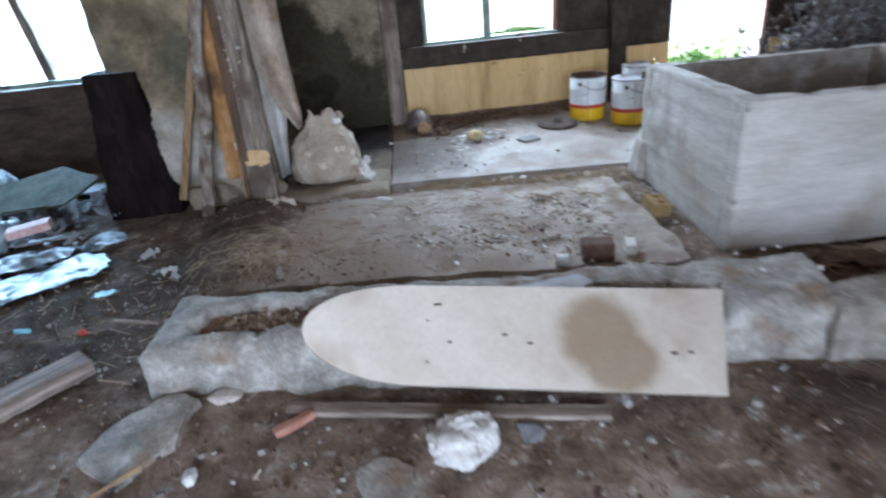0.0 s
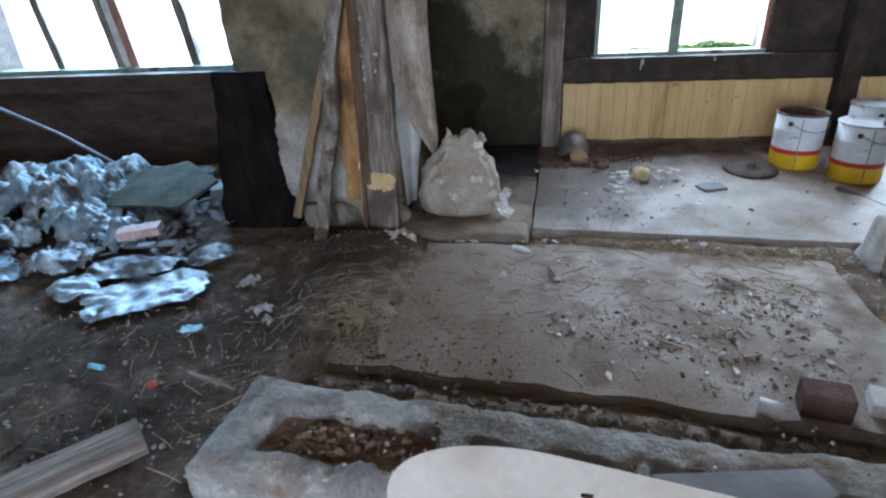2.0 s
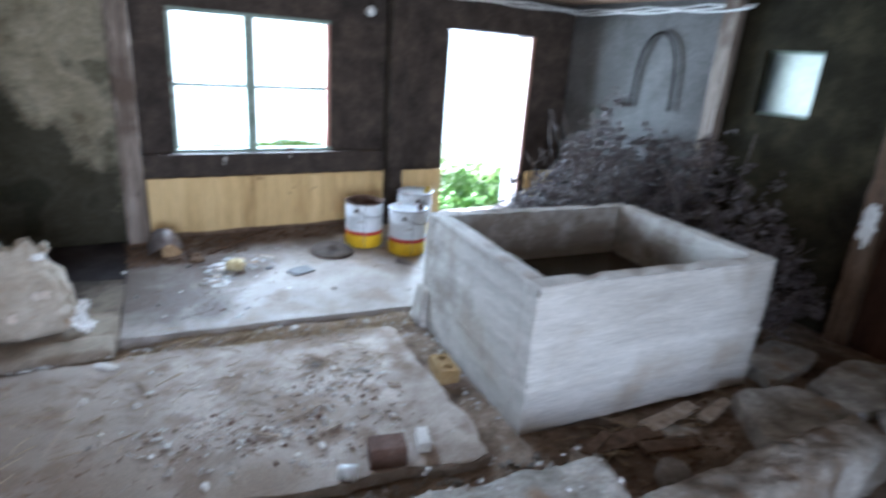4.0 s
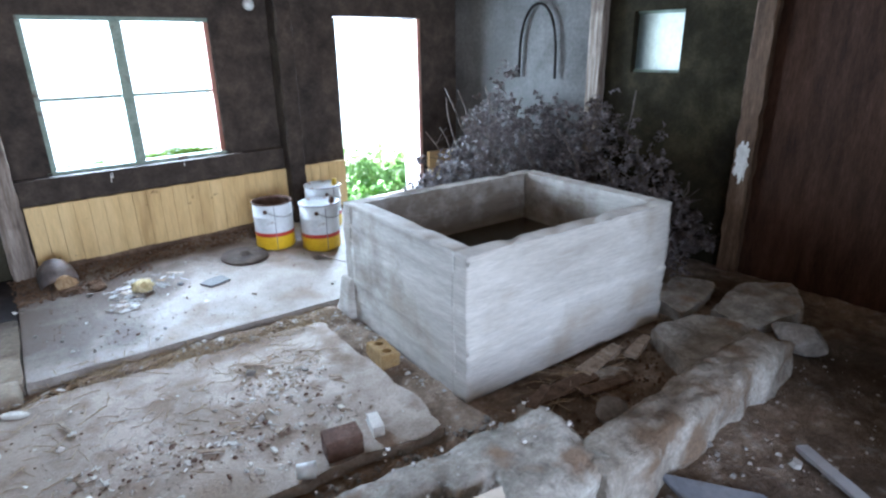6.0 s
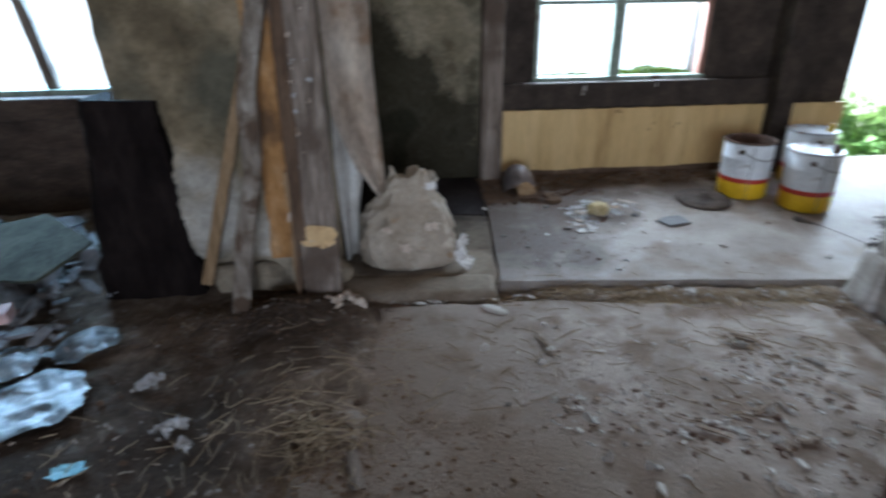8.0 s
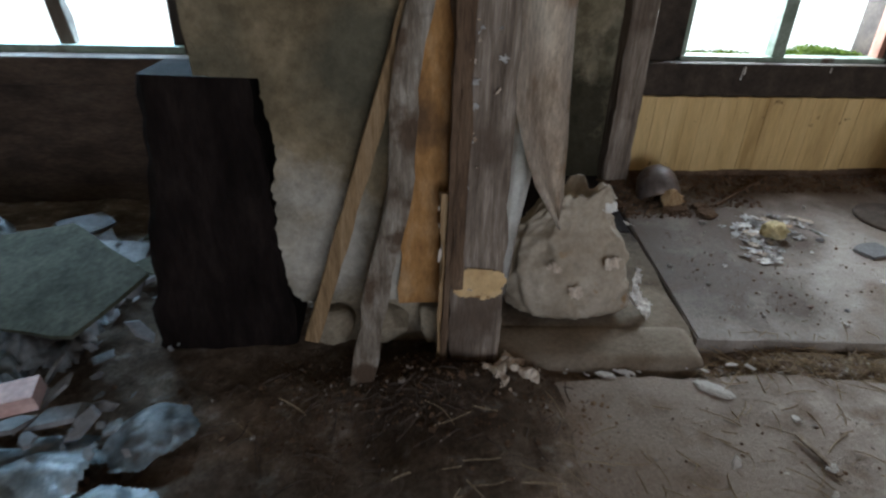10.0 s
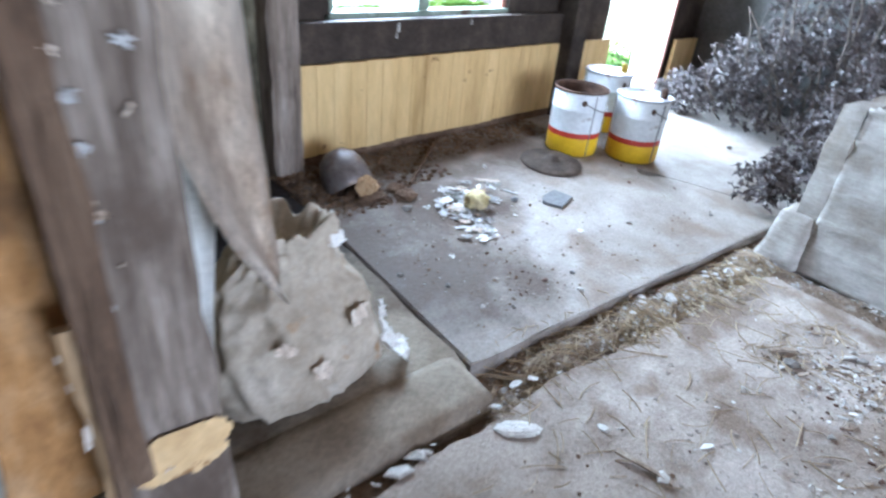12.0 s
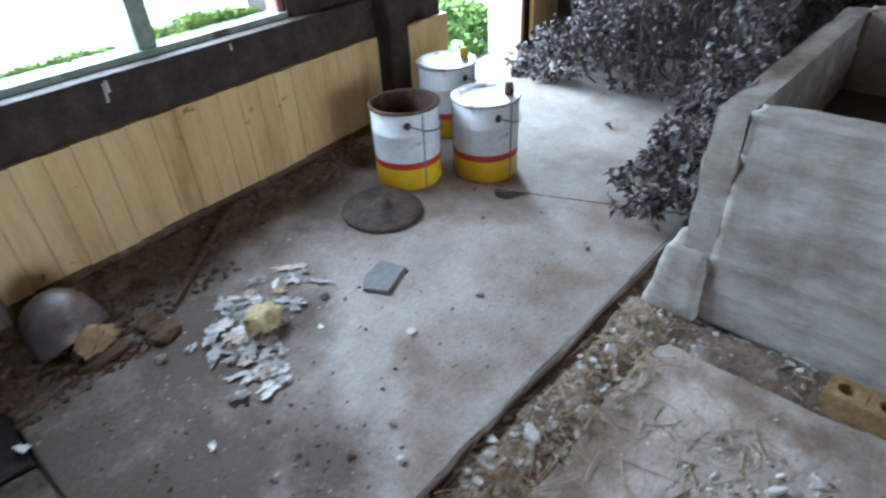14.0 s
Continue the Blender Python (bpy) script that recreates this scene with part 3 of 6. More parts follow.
wall("wall_north", 0.53, 4.5, 5.93, 6.2, [(0.80, 2.0, 0.74, 1.76), (3.07, 4.02, 0.05, 1.79)], M_DARKWOOD, "soot-blackened timber outer wall with window and doorway")
wall("wall_north_mould", -1.55, 0.53, 5.90, 6.2, [], M_MOULD_SHADE, "grey plaster outer wall with dark green mould and painted corner shade")
wall("wall_north_left", -4.7, -1.55, 5.93, 6.2, [(-4.1, -1.78, 0.745, 1.80)], M_SILLWOOD, "dark brown boarded outer wall below a wide window")
# return wall assumed out of sight; it keeps left window light off the corner
wall("wall_partition_return", -0.60, -0.44, 4.725, 5.895, [], M_PLASTER, "assumed unseen plaster return wall behind the leaning timber", along="y")
wall("wall_west", -4.9, -4.7, -1.8, 6.2, [], M_PLASTER, "old plaster side wall", along="y")
wall("wall_south", -4.7, 4.5, -1.8, -1.6, [(-1.2, 1.4, -0.1, 2.05)], M_PLASTER, "old plaster rear wall with a wide doorway")
# two added walls out of view, blocking rear doorway light from the right floor
wall("wall_blocker", 2.25, 4.455, 0.70, 0.86, [], M_PLASTER, "added unseen plaster wall that shades the right of the room")
wall("wall_blocker_side", 2.25, 2.40, -1.595, 0.695, [], M_PLASTER, "added unseen side of the shading plaster wall", along="y")
wall("wall_east", 4.5, 4.75, 4.22, 6.2, [], M_GREYWALL, "grey smoke-stained plaster wall", along="y")
wall("wall_east_dark", 4.48, 4.75, 2.95, 4.10, [(3.47, 3.87, 1.32, 1.76)], M_SOOT, "dark green-black wall with a small window", along="y")
wall("wall_east_planks", 4.46, 4.75, -1.8, 2.83, [], M_RUSTWOOD, "red-brown plank wall", along="y")
thing("ceiling", box_bm(-4.9, 4.75, -1.8, 6.2, CEIL, CEIL + 0.12), M_CEIL, "low ceiling of brown boards", "ceiling", kind="structure")


# ---- posts and trim ----
thing("corner_post", lean(plank(2.2, 0.14, 0.12, 0.008, 3.0), (0.50, 5.86, -0.08), (0.50, 5.86, 3)), M_GREYWOOD, "worn brown timber post in the wall corner", "post")
thing("timber_post", lean(plank(2.2, 0.14, 0.14, 0.006, 5.0), (2.53, 5.84, -0.08), (2.53, 5.84, 3)), M_DARKWOOD, "dark sooty timber post beside the pine panel", "post")
thing("wall_post", lean(plank(2.2, 0.13, 0.12, 0.006, 8.0), (4.47, 4.16, -0.08), (4.47, 4.16, 3), (-1, 0, 0)), M_GREYWOOD, "pale worn post on the grey wall", "post")
thing("plank_post", lean(plank(2.2, 0.13, 0.10, 0.01, 9.0), (4.45, 2.89, -0.1), (4.45, 2.89, 3), (-1, 0, 0)), M_BROWNPOST, "brown post with a torn pale patch", "post")
thing("window_sill_beam", box_bm(0.56, 2.46, 5.86, 5.93, 0.565, 0.74, 0.012), M_DARKWOOD, "black timber beam under the window", "beam", kind="structure")


def pine_panel(x0, x1, z0, z1, label):
    h = holder("pine_panel", (x0, 5.93, z0), label, "wall panel")
    n = max(2, round((x1 - x0) / 0.092))
    w = (x1 - x0) / n
    for i in range(n):
        lo = 0.012 * noise.noise((i * 0.35, x0, 0))
        part("board", box_bm(i * w + 0.0006, (i + 1) * w - 0.0006, -0.075 - 0.0007 * (i % 3), -0.045, lo, z1 - z0 - 0.003 * (i % 2), 0.0026), M_YELLOW, h)
    return h


pine_panel(0.585, 2.46, 0.14, 0.563, "yellowed tongue-and-groove pine panel under the window")
pine_panel(2.605, 3.05, 0.14, 0.56, "short yellowed pine panel beside the doorway")
pine_panel(4.05, 4.42, 0.165, 0.50, "short yellowed pine panel behind dry branches")
thing("plinth", rough_bm(box_bm(0.56, 3.05, 5.86, 5.925, -0.05, 0.165, 0.01), 0.01, 6), M_SOIL, "crumbling dark plinth under the pine panel", "plinth", kind="structure")


def window_frame(name, x0, x1, z0, z1, y, mulls, bars, label, sash=0.045):
    h = holder(name, ((x0 + x1) / 2, y, z0), label, "window", kind="structure")
    cx = (x0 + x1) / 2
    X0, X1, H = x0 - cx, x1 - cx, z1 - z0
    part("window_sill", box_bm(X0 - 0.03, X1 + 0.03, -0.02, 0.10, -0.03, 0.02, 0.006), M_FRAME, h)
    part("head", box_bm(X0, X1, 0, 0.07, H - 0.03, H, 0.004), M_FRAME, h)
    part("jamb", box_bm(X0, X0 + 0.035, 0, 0.07, 0.02, H - 0.03, 0.004), M_FRAME, h)
    part("jamb", box_bm(X1 - 0.035, X1, 0, 0.07, 0.02, H - 0.03, 0.004), M_REDFRAME, h, "faded red jamb")
    for mx, mw in mulls:
        part("mullion", box_bm(mx - cx - mw / 2, mx - cx + mw / 2, -0.01, 0.06, 0.02, H - 0.03, 0.005), M_FRAME, h)
    for bx0, bx1, bz in bars:
        part("glazing_bar", box_bm(bx0 - cx, bx1 - cx, 0.01, 0.04, bz - z0 - 0.012, bz - z0 + 0.012, 0.004), M_FRAME, h)
    return h


window_frame("window_1", 0.80, 2.0, 0.745, 1.76, 5.95, [(1.365, 0.075)], [(0.835, 1.33, 1.235), (1.40, 1.965, 1.235)], "two-light casement window with flaking pale green paint")
h = holder("window_2", (-2.94, 5.96, 0.75), "wide window with bare weathered mullions and no glass", "window", kind="structure")
part("window_sill", box_bm(-1.16, 1.16, -0.04, 0.12, -0.03, 0.02, 0.006), M_FRAME, h)
for mx, mw, mt in ((-0.60, 0.07, M_GREYWOOD), (-0.065, 0.06, M_GREYWOOD), (0.0, 0.05, M_PAPER), (0.065, 0.075, M_REDFRAME), (0.60, 0.075, M_GREYWOOD)):
    part("mullion", lean(plank(1.05, mw, 0.05, 0.004, mx), (mx, 0.03, 0.015), (mx - 0.13, 0.03, 1.05)), mt, h)
part("jamb", box_bm(1.10, 1.15, 0, 0.07, 0.02, 1.05, 0.004), M_DARKWOOD, h)
h = holder("window_3", (4.53, 3.67, 1.32), "small square window with a milky pane", "window", kind="structure")
part("window_frame", box_bm(0, 0.05, -0.20, 0.20, 0.0, 0.02, 0.004), M_FRAME, h)
part("window_frame", box_bm(0, 0.05, -0.20, 0.20, 0.42, 0.44, 0.004), M_FRAME, h)
part("pane", box_bm(0.02, 0.026, -0.20, 0.20, 0.02, 0.42), M_FROST, h, "milky pane").visible_shadow = False
h = holder("door_1", (3.54, 5.95, 0.05), "open doorway with a faded red and white frame", "doorway", kind="structure")
part("jamb", box_bm(0.452, 0.475, -0.03, 0.24, 0.0, 1.73, 0.004), M_WASH, h, "reveal board with flaking pink wash")
part("jamb_edge", box_bm(0.435, 0.475, -0.045, -0.032, 0.0, 1.73, 0.004), M_REDFRAME, h)
part("jamb", box_bm(-0.475, -0.44, 0.0, 0.10, 0.0, 1.73, 0.005), M_DARKWOOD, h)
part("threshold", box_bm(-0.47, 0.47, -0.04, 0.16, -0.06, 0.035, 0.01), M_GREYWOOD, h)


# ---- floor slabs ----
SLOPE = Matrix(((1, 0, 0, 0), (0, 1, 0, 0), (0, 0.06, 1, -0.048 - 0.06 * 4.35), (0, 0, 0, 1)))
_hole = [(2.272 - 0.095 * math.sin(a), 4.96 + 0.07 * math.cos(a)) for a in [math.pi * i / 8 for i in range(9)]]
thing("floor_slab", prism(ragged([(-0.52, 3.16), (0.24, 3.09), (1.10, 2.96), (1.66, 2.86), (1.775, 4.075), (0.6, 4.235), (-0.38, 4.28)], seed=1.0, amp=0.024, step=0.045), -0.07, 0.0, 0.012), M_SLAB, "weathered grey concrete slab covered in grit", "concrete slab", kind="structure")
thing("back_slab", moved(prism(ragged([(0.33, 4.44), (1.1, 4.375), (2.30, 4.26), (2.552, 4.245)], amp=0.006, seed=2.0)[:-1] + [(2.552, 4.245), (2.302, 4.86)] + _hole[::-1] + [(1.94, 5.86), (0.44, 5.86)], -0.06, 0.06, 0.006), SLOPE), M_SLAB2, "pale concrete slab stained brown near the wall", "concrete slab", kind="structure")
thing("door_slab", moved(prism([(2.564, 4.243), (4.48, 4.1), (4.48, 5.92), (1.947, 5.865), (2.312, 4.86)], -0.06, 0.056, 0.006), SLOPE), M_SLAB2, "pale concrete slab in front of the doorway", "concrete slab", kind="structure")
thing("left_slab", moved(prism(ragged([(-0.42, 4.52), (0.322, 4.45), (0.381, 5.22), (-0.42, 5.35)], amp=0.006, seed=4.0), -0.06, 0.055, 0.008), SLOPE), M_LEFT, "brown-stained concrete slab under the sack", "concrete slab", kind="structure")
# rear slab coloured as dark as the shaded, stained corner
thing("left_slab_rear", moved(prism(ragged([(-0.42, 5.36), (0.383, 5.232), (0.431, 5.88), (-0.42, 5.88)], amp=0.005, seed=5.0), -0.06, 0.052, 0.006), SLOPE), M_CORNER_DARK, "dark stained concrete slab by the mouldy wall, corner shade in its colour", "concrete slab", kind="structure")
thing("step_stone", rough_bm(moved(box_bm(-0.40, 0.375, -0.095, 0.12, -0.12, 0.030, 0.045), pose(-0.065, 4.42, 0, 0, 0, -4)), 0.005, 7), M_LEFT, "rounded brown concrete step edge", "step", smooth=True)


def block(length, width, top, base, step=0.014, label="", name="", material=None, at=(0, 0, 0), turn=0.0, seed=0.0, pits=(), edge=0.028, rough=0.018, category="kerb"):
    """A long weathered block with an uneven top, broken edges and sunken pits (u0, u1, v0, v1, depth)."""
    bm = bmesh.new()
    nu, nv = int(length / step), max(6, int(width / step))
    g = {}
    for i in range(nu + 1):
        for j in range(nv + 1):
            u, v = i / nu * length, j / nv * width
            eu = edge * noise.noise((v * 7, seed, 1.0)) if i in (0, nu) else 0
            ev = edge * noise.noise((u * 6, seed + j, 2.0)) if j in (0, nv) else 0
            z = top + rough * noise.fractal((u * 6, v * 6, seed), 0.9, 2.0, 4) + 0.0045 * noise.fractal((u * 34, v * 34, seed), 0.8, 2.0, 3)
            side = min(u, length - u, v, width - v)
            z -= 0.035 * math.exp(-side / 0.018) + (0.02 * max(0, noise.noise((u * 4, v * 4, seed + 3))) if side < 0.06 else 0)
            for u0, u1, v0, v1, dep in pits:
                wob = 0.025 * noise.noise((u * 9, v * 9, seed + 8))
                d = min(u - u0, u1 - u, v - v0, v1 - v) + wob
                z -= dep * min(1.0, max(0.0, d / 0.012))
            g[i, j] = bm.verts.new((u + eu, v + ev, z))
    for i in range(nu):
        for j in range(nv):
            bm.faces.new((g[i, j], g[i + 1, j], g[i + 1, j + 1], g[i, j + 1]))
    rim = [(i, 0) for i in range(nu)] + [(nu, j) for j in range(nv)] + [(i, nv) for i in range(nu, 0, -1)] + [(0, j) for j in range(nv, 0, -1)]
    prev = [g[k] for k in rim]
    c = Vector((length / 2, width / 2, 0))
    for lev in range(1, 7):
        t = lev / 6
        ring = []
        for k in rim:
            p = g[k].co
            q = Vector((p.x, p.y, p.z + (base - p.z) * t))
            o = 0.016 * noise.fractal((q.x * 7, q.y * 7 + seed, q.z * 9), 0.9, 2.0, 3)
            d = Vector((0, -1, 0)) if k[1] == 0 else Vector((0, 1, 0)) if k[1] == nv else Vector((-1, 0, 0)) if k[0] == 0 else Vector((1, 0, 0))
            ring.append(bm.verts.new(q + d * (o + 0.012 * t)))
        m = len(rim)
        for a in range(m):
            bm.faces.new((prev[a], ring[a], ring[(a + 1) % m], prev[(a + 1) % m]))
        prev = ring
    bm.faces.new(prev[::-1])
    return thing(name, moved(bm, pose(*at, 0, 0, turn)), material, label, category, smooth=True)


channel = block(2.58, 0.405, 0.17, -0.10, name="concrete_channel", material=M_CURB, at=(-0.70, 2.50, 0), turn=-8.2, seed=1.0, label="broken whitewashed concrete feeding channel with earth-filled hollows",
      pits=((0.17, 0.69, 0.085, 0.26, 0.065), (0.79, 1.22, 0.075, 0.235, 0.12), (1.27, 2.0, 0.085, 0.25, 0.12), (1.5, 2.15, -0.1, 0.19, 0.075)), category="channel")
block(1.50, 0.21, 0.17, -0.12, name="rubble_kerb", material=M_KERB, at=(1.74, 2.10, 0), turn=-2.0, seed=7.0, label="broken ridge of pale concrete kerb", edge=0.03, rough=0.02)
for (u0, u1, v0, v1, z), sd in (((0.15, 0.71, 0.07, 0.275, 0.128), 2.0), ((0.80, 1.21, 0.08, 0.23, 0.065), 4.0), ((1.28, 1.99, 0.09, 0.245, 0.065), 6.0)):
    bm = crumple(u1 - u0, v1 - v0, 0.022, 30, sd, 9, 0.02)
    part("earth_fill", moved(bm, pose(-0.70, 2.50, 0, 0, 0, -8.2) @ pose((u0 + u1) / 2, (v0 + v1) / 2, z)), M_FILL, channel, "dry brown earth in the hollow", smooth=True)

thing("pale_plate", moved(prism(ragged([(1.27, 0.15), (1.60, 0.10), (1.70, 0.19), (1.58, 0.25), (1.42, 0.245)], 0.05, 0.004, 4.0), 0, 0.012, 0.002), pose(-0.70, 2.50, 0.105, 0, 0, -8.2) @ pose(0, 0, 0, 8, 0, 0)), M_SILVER, "pale grey plate lying in the channel", "plate")

# broken slabs and stones between channel and tub
for x, y, rx, ry, rz, sd, m, lab in (
        (3.52, 2.12, 0.17, 0.13, 0.10, 2.0, M_STONE, "grey rubble stone at the end of the kerb"),
        (2.55, 2.62, 0.16, 0.07, 0.035, 4.0, M_CURB, "thin broken piece of concrete"),
        (2.30, 2.45, 0.12, 0.08, 0.04, 5.0, M_STONE, "small broken stone in brown earth"),
        (1.97, 2.60, 0.16, 0.12, 0.05, 6.0, M_CURB, "pale broken concrete lump"),
        (-0.42, 2.42, 0.08, 0.05, 0.03, 9.0, M_SLAB, "small flat grey stone"),
        (-0.45, 2.05, 0.035, 0.03, 0.03, 11.0, M_WHITESTONE, "small white plaster lump"),
        (0.62, 2.0, 0.06, 0.05, 0.03, 12.0, M_SLATE, "flat grey stone chip")):
    thing("rubble_stone", moved(rock(rx, ry, rz, int(sd)), pose(x, y, -0.06 if y < 2.7 and x < 1.5 else -0.035, 0, 0, sd * 40)), m, lab, "stone")

def broken_slab(points, z, tilt, seed, label):
    """A flat broken piece of concrete floor with a ragged outline and an uneven top."""
    cx, cy = sum(p[0] for p in points) / len(points), sum(p[1] for p in points) / len(points)
    bm = prism(ragged([(x - cx, y - cy) for x, y in points], 0.05, 0.016, seed), -0.09, 0.0, 0.012)
    bmesh.ops.triangulate(bm, faces=bm.faces[:])
    bmesh.ops.subdivide_edges(bm, edges=[e for e in bm.edges if e.calc_length() > 0.06], cuts=2, use_grid_fill=True)
    for v in bm.verts:
        v.co.z += 0.014 * noise.fractal((v.co.x * 7 + seed, v.co.y * 7, 0.3), 0.9, 2.0, 4)
    return thing("broken_slab", moved(bm, pose(cx, cy, z, *tilt)), M_CURB, label, "concrete slab")


broken_slab([(2.78, 2.34), (3.02, 2.27), (3.42, 2.30), (3.46, 2.46), (3.30, 2.60), (2.98, 2.66)], 0.055, (4, 2, 0), 1.0, "broken flat slab of pale concrete by the tub")
broken_slab([(3.50, 2.34), (3.92, 2.22), (4.25, 2.40), (4.05, 2.66), (3.60, 2.62)], 0.03, (-3, -4, 0), 2.0, "broken grey slab near the plank wall")
broken_slab([(-0.86, 2.20), (-0.78, 2.36), (-0.60, 2.47), (-0.50, 2.40), (-0.54, 2.20), (-0.68, 2.05)], -0.022, (3, -2, 0), 4.0, "flat grey broken slab in the earth")
broken_slab([(0.06, 1.97), (0.14, 2.01), (0.25, 1.93), (0.22, 1.78), (0.10, 1.75)], -0.035, (-2, 2, 0), 5.0, "flat pale piece of concrete in the earth")
thing("rubble_stone", moved(lump(0.115, 0.095, 0.075, 7.0, 0.55, 4, 1.1, True), pose(0.405, 1.985, -0.06, 0, 0, 20)), M_WHITESTONE, "angular white stone on the earth floor", "stone")
broken_slab([(3.36, 2.68), (3.75, 2.72), (4.05, 2.80), (3.95, 3.02), (3.50, 2.98)], 0.01, (2, 3, 0), 3.0, "sunken grey slab behind the tub corner")
for k, (x, y, ln, tn) in enumerate(((2.25, 2.72, 0.42, -12), (2.6, 2.70, 0.36, 8), (2.42, 2.60, 0.30, -25), (2.85, 2.62, 0.28, 20), (2.1, 2.66, 0.22, 35))):
    thing("board_fragment", lean(plank(ln, 0.10 - 0.012 * k, 0.014, 0.006, 30.0 + k, 0.8), (x - ln / 2, y, 0.0 + 0.008 * k), (x + ln, y + math.sin(radians(tn)) * ln, 0.01), (0, 0, 1)), M_BROWNPOST if k % 2 == 0 else M_BARKCHIP, "broken piece of brown board in the rubble", "board fragment", group="board fragments")
# ---- white board over the channel ----
def board_mesh():
    bm = bmesh.new()
    a0, a1, c0, c1 = Vector((0.215, 2.22, 0.05)), Vector((1.235, 1.935, 0.035)), Vector((0.26, 2.485, 0.285)), Vector((1.43, 2.315, 0.172))
    at = lambda s, t: (a0 + (a1 - a0) * s) * (1 - t) + (c0 + (c1 - c0) * s) * t
    cols = [-0.30 + 0.36 * (1 - math.cos(math.pi / 2 * k / 14)) for k in range(15)] + [0.06 + 0.94 * k / 16 for k in range(1, 17)]
    grid = []
    for s in cols:
        w = 0.5 * math.sqrt(max(0.0004, 1 - ((0.06 - s) / 0.36) ** 2)) if s < 0.06 else 0.5
        grid.append([(s, 0.5 - w + 2 * w * k / 8) for k in range(9)])
    n = Vector((0.10, -0.62, 0.78)).normalized() * 0.014
    lo = [[bm.verts.new(at(*p)) for p in col] for col in grid]
    hi = [[bm.verts.new(at(*p) + n) for p in col] for col in grid]
    for lay in (lo, hi):
        for a, b in zip(lay, lay[1:]):
            for k in range(8):
                bm.faces.new((a[k], a[k + 1], b[k + 1], b[k]))
    for k in (0, 8):
        for a in range(len(cols) - 1):
            bm.faces.new((lo[a][k], lo[a + 1][k], hi[a + 1][k], hi[a][k]))
    for a in (0, len(cols) - 1):
        for k in range(8):
            bm.faces.new((lo[a][k], lo[a][k + 1], hi[a][k + 1], hi[a][k]))
    return bm, lambda s, t: at(s, t) + n


bm, on_board = board_mesh()
white_board = thing("white_board", bm, M_BOARD, "white painted board with one rounded end and a brown damp stain", "board")
for a, b, r in ((0.13, 0.80, 0.016), (0.10, 0.63, 0.007), (0.17, 0.42, 0.010), (0.34, 0.50, 0.012), (0.42, 0.42, 0.012), (0.10, 0.22, 0.008), (0.85, 0.35, 0.014), (0.9, 0.36, 0.010)):
    part("paint_chip", moved(lump(r, r * 0.7, 0.0016, a * 9, 0.3, 2), Matrix.Translation(on_board(a, b))), M_RUST, white_board, "dark chip in the paint")

thing("pale_plate", moved(prism([(-0.21, 0.0), (0.20, 0.045), (0.235, -0.03), (0.10, -0.10), (-0.12, -0.07)], 0, 0.010, 0.002), pose(0.785, 2.53, 0.168, 5, 0, 0)), M_SILVER, "pale grey plate lying over the channel", "plate")

# ---- concrete tub ----
tub = holder("concrete_tub", (1.868, 2.945, -0.04), "large board-marked pale concrete water tub", "tub", turn=-5.6)
L, D, H, T = 1.46, 1.20, 0.735, 0.09


def slab_wall(x0, x1, y0, y1, z0, z1, seed):
    """A cast wall: each formwork board left a slightly tilted band, with a fin of grout at the joint."""
    bm = bmesh.new()
    box(bm, x0, x1, y0, y1, z0, z1)
    bmesh.ops.subdivide_edges(bm, edges=bm.edges, cuts=44, use_grid_fill=True)
    bm.normal_update()
    for v in bm.verts:
        p = v.co + Vector((seed, 0, 0))
        along = v.co.x + v.co.y
        h = v.co.z + 0.012 * noise.noise((along * 1.3, seed, 0.5))
        k = math.floor(h / 0.118)
        f = h / 0.118 - k
        tilt = noise.noise((k * 3.7 + seed * 0.31, 2.0, 0.5))
        band = 0.016 * tilt * (f - 0.5) + 0.007 * noise.noise((k * 5.1, seed, 1.5)) + 0.006 * math.exp(-(min(f, 1 - f) / 0.07) ** 2) * max(0.0, noise.noise((along * 5, k * 2.0, seed)))
        fine = 0.004 * noise.noise((along * 2.2, v.co.z * 34, seed)) + 0.0025 * noise.noise(p * 24)
        edge = min(z1 - v.co.z, 0.08)
        chip = -0.022 * max(0, noise.noise(p * 8) - 0.12) * math.exp(-edge / 0.018)
        v.co += v.normal * (band + fine + chip)
    return bm


# boards of the formwork left their bands in the walls
part("front_wall", slab_wall(0, L, 0, T, 0, H, 0.0), M_TUB, tub, smooth=True)
part("back_wall", slab_wall(0, L, D - T, D, 0, H - 0.01, 3.0), M_TUB, tub, smooth=True)
part("side_wall", slab_wall(0, T, T, D - T, 0, H, 6.0), M_TUB, tub, smooth=True)
part("side_wall", slab_wall(L - T, L, T, D - T, 0, H, 9.0), M_TUB, tub, smooth=True)
part("tub_bottom", box_bm(T, L - T, T, D - T, 0.0, 0.08), M_TUB, tub)
part("dark_residue", rough_bm(box_bm(T, L - T, T, D - T, 0.08, 0.40), 0.004, 3), M_WATER, tub, "dark dirty residue in the tub")
foot = box_bm(-0.055, 0.10, D - 0.10, D + 0.085, 0.0, 0.26, 0.03)
for v in foot.verts:
    k = max(0.0, v.co.z - 0.03) / 0.23
    v.co.x += 0.035 * k
    v.co.y += (D - 0.04 - v.co.y) * 0.30 * k
bmesh.ops.subdivide_edges(foot, edges=[e for e in foot.edges if e.calc_length() > 0.03], cuts=4, use_grid_fill=True)
part("broken_foot", rough_bm(foot, 0.012, 9, 2.0), M_TUB, tub, "rough lump of concrete at the foot", smooth=True)

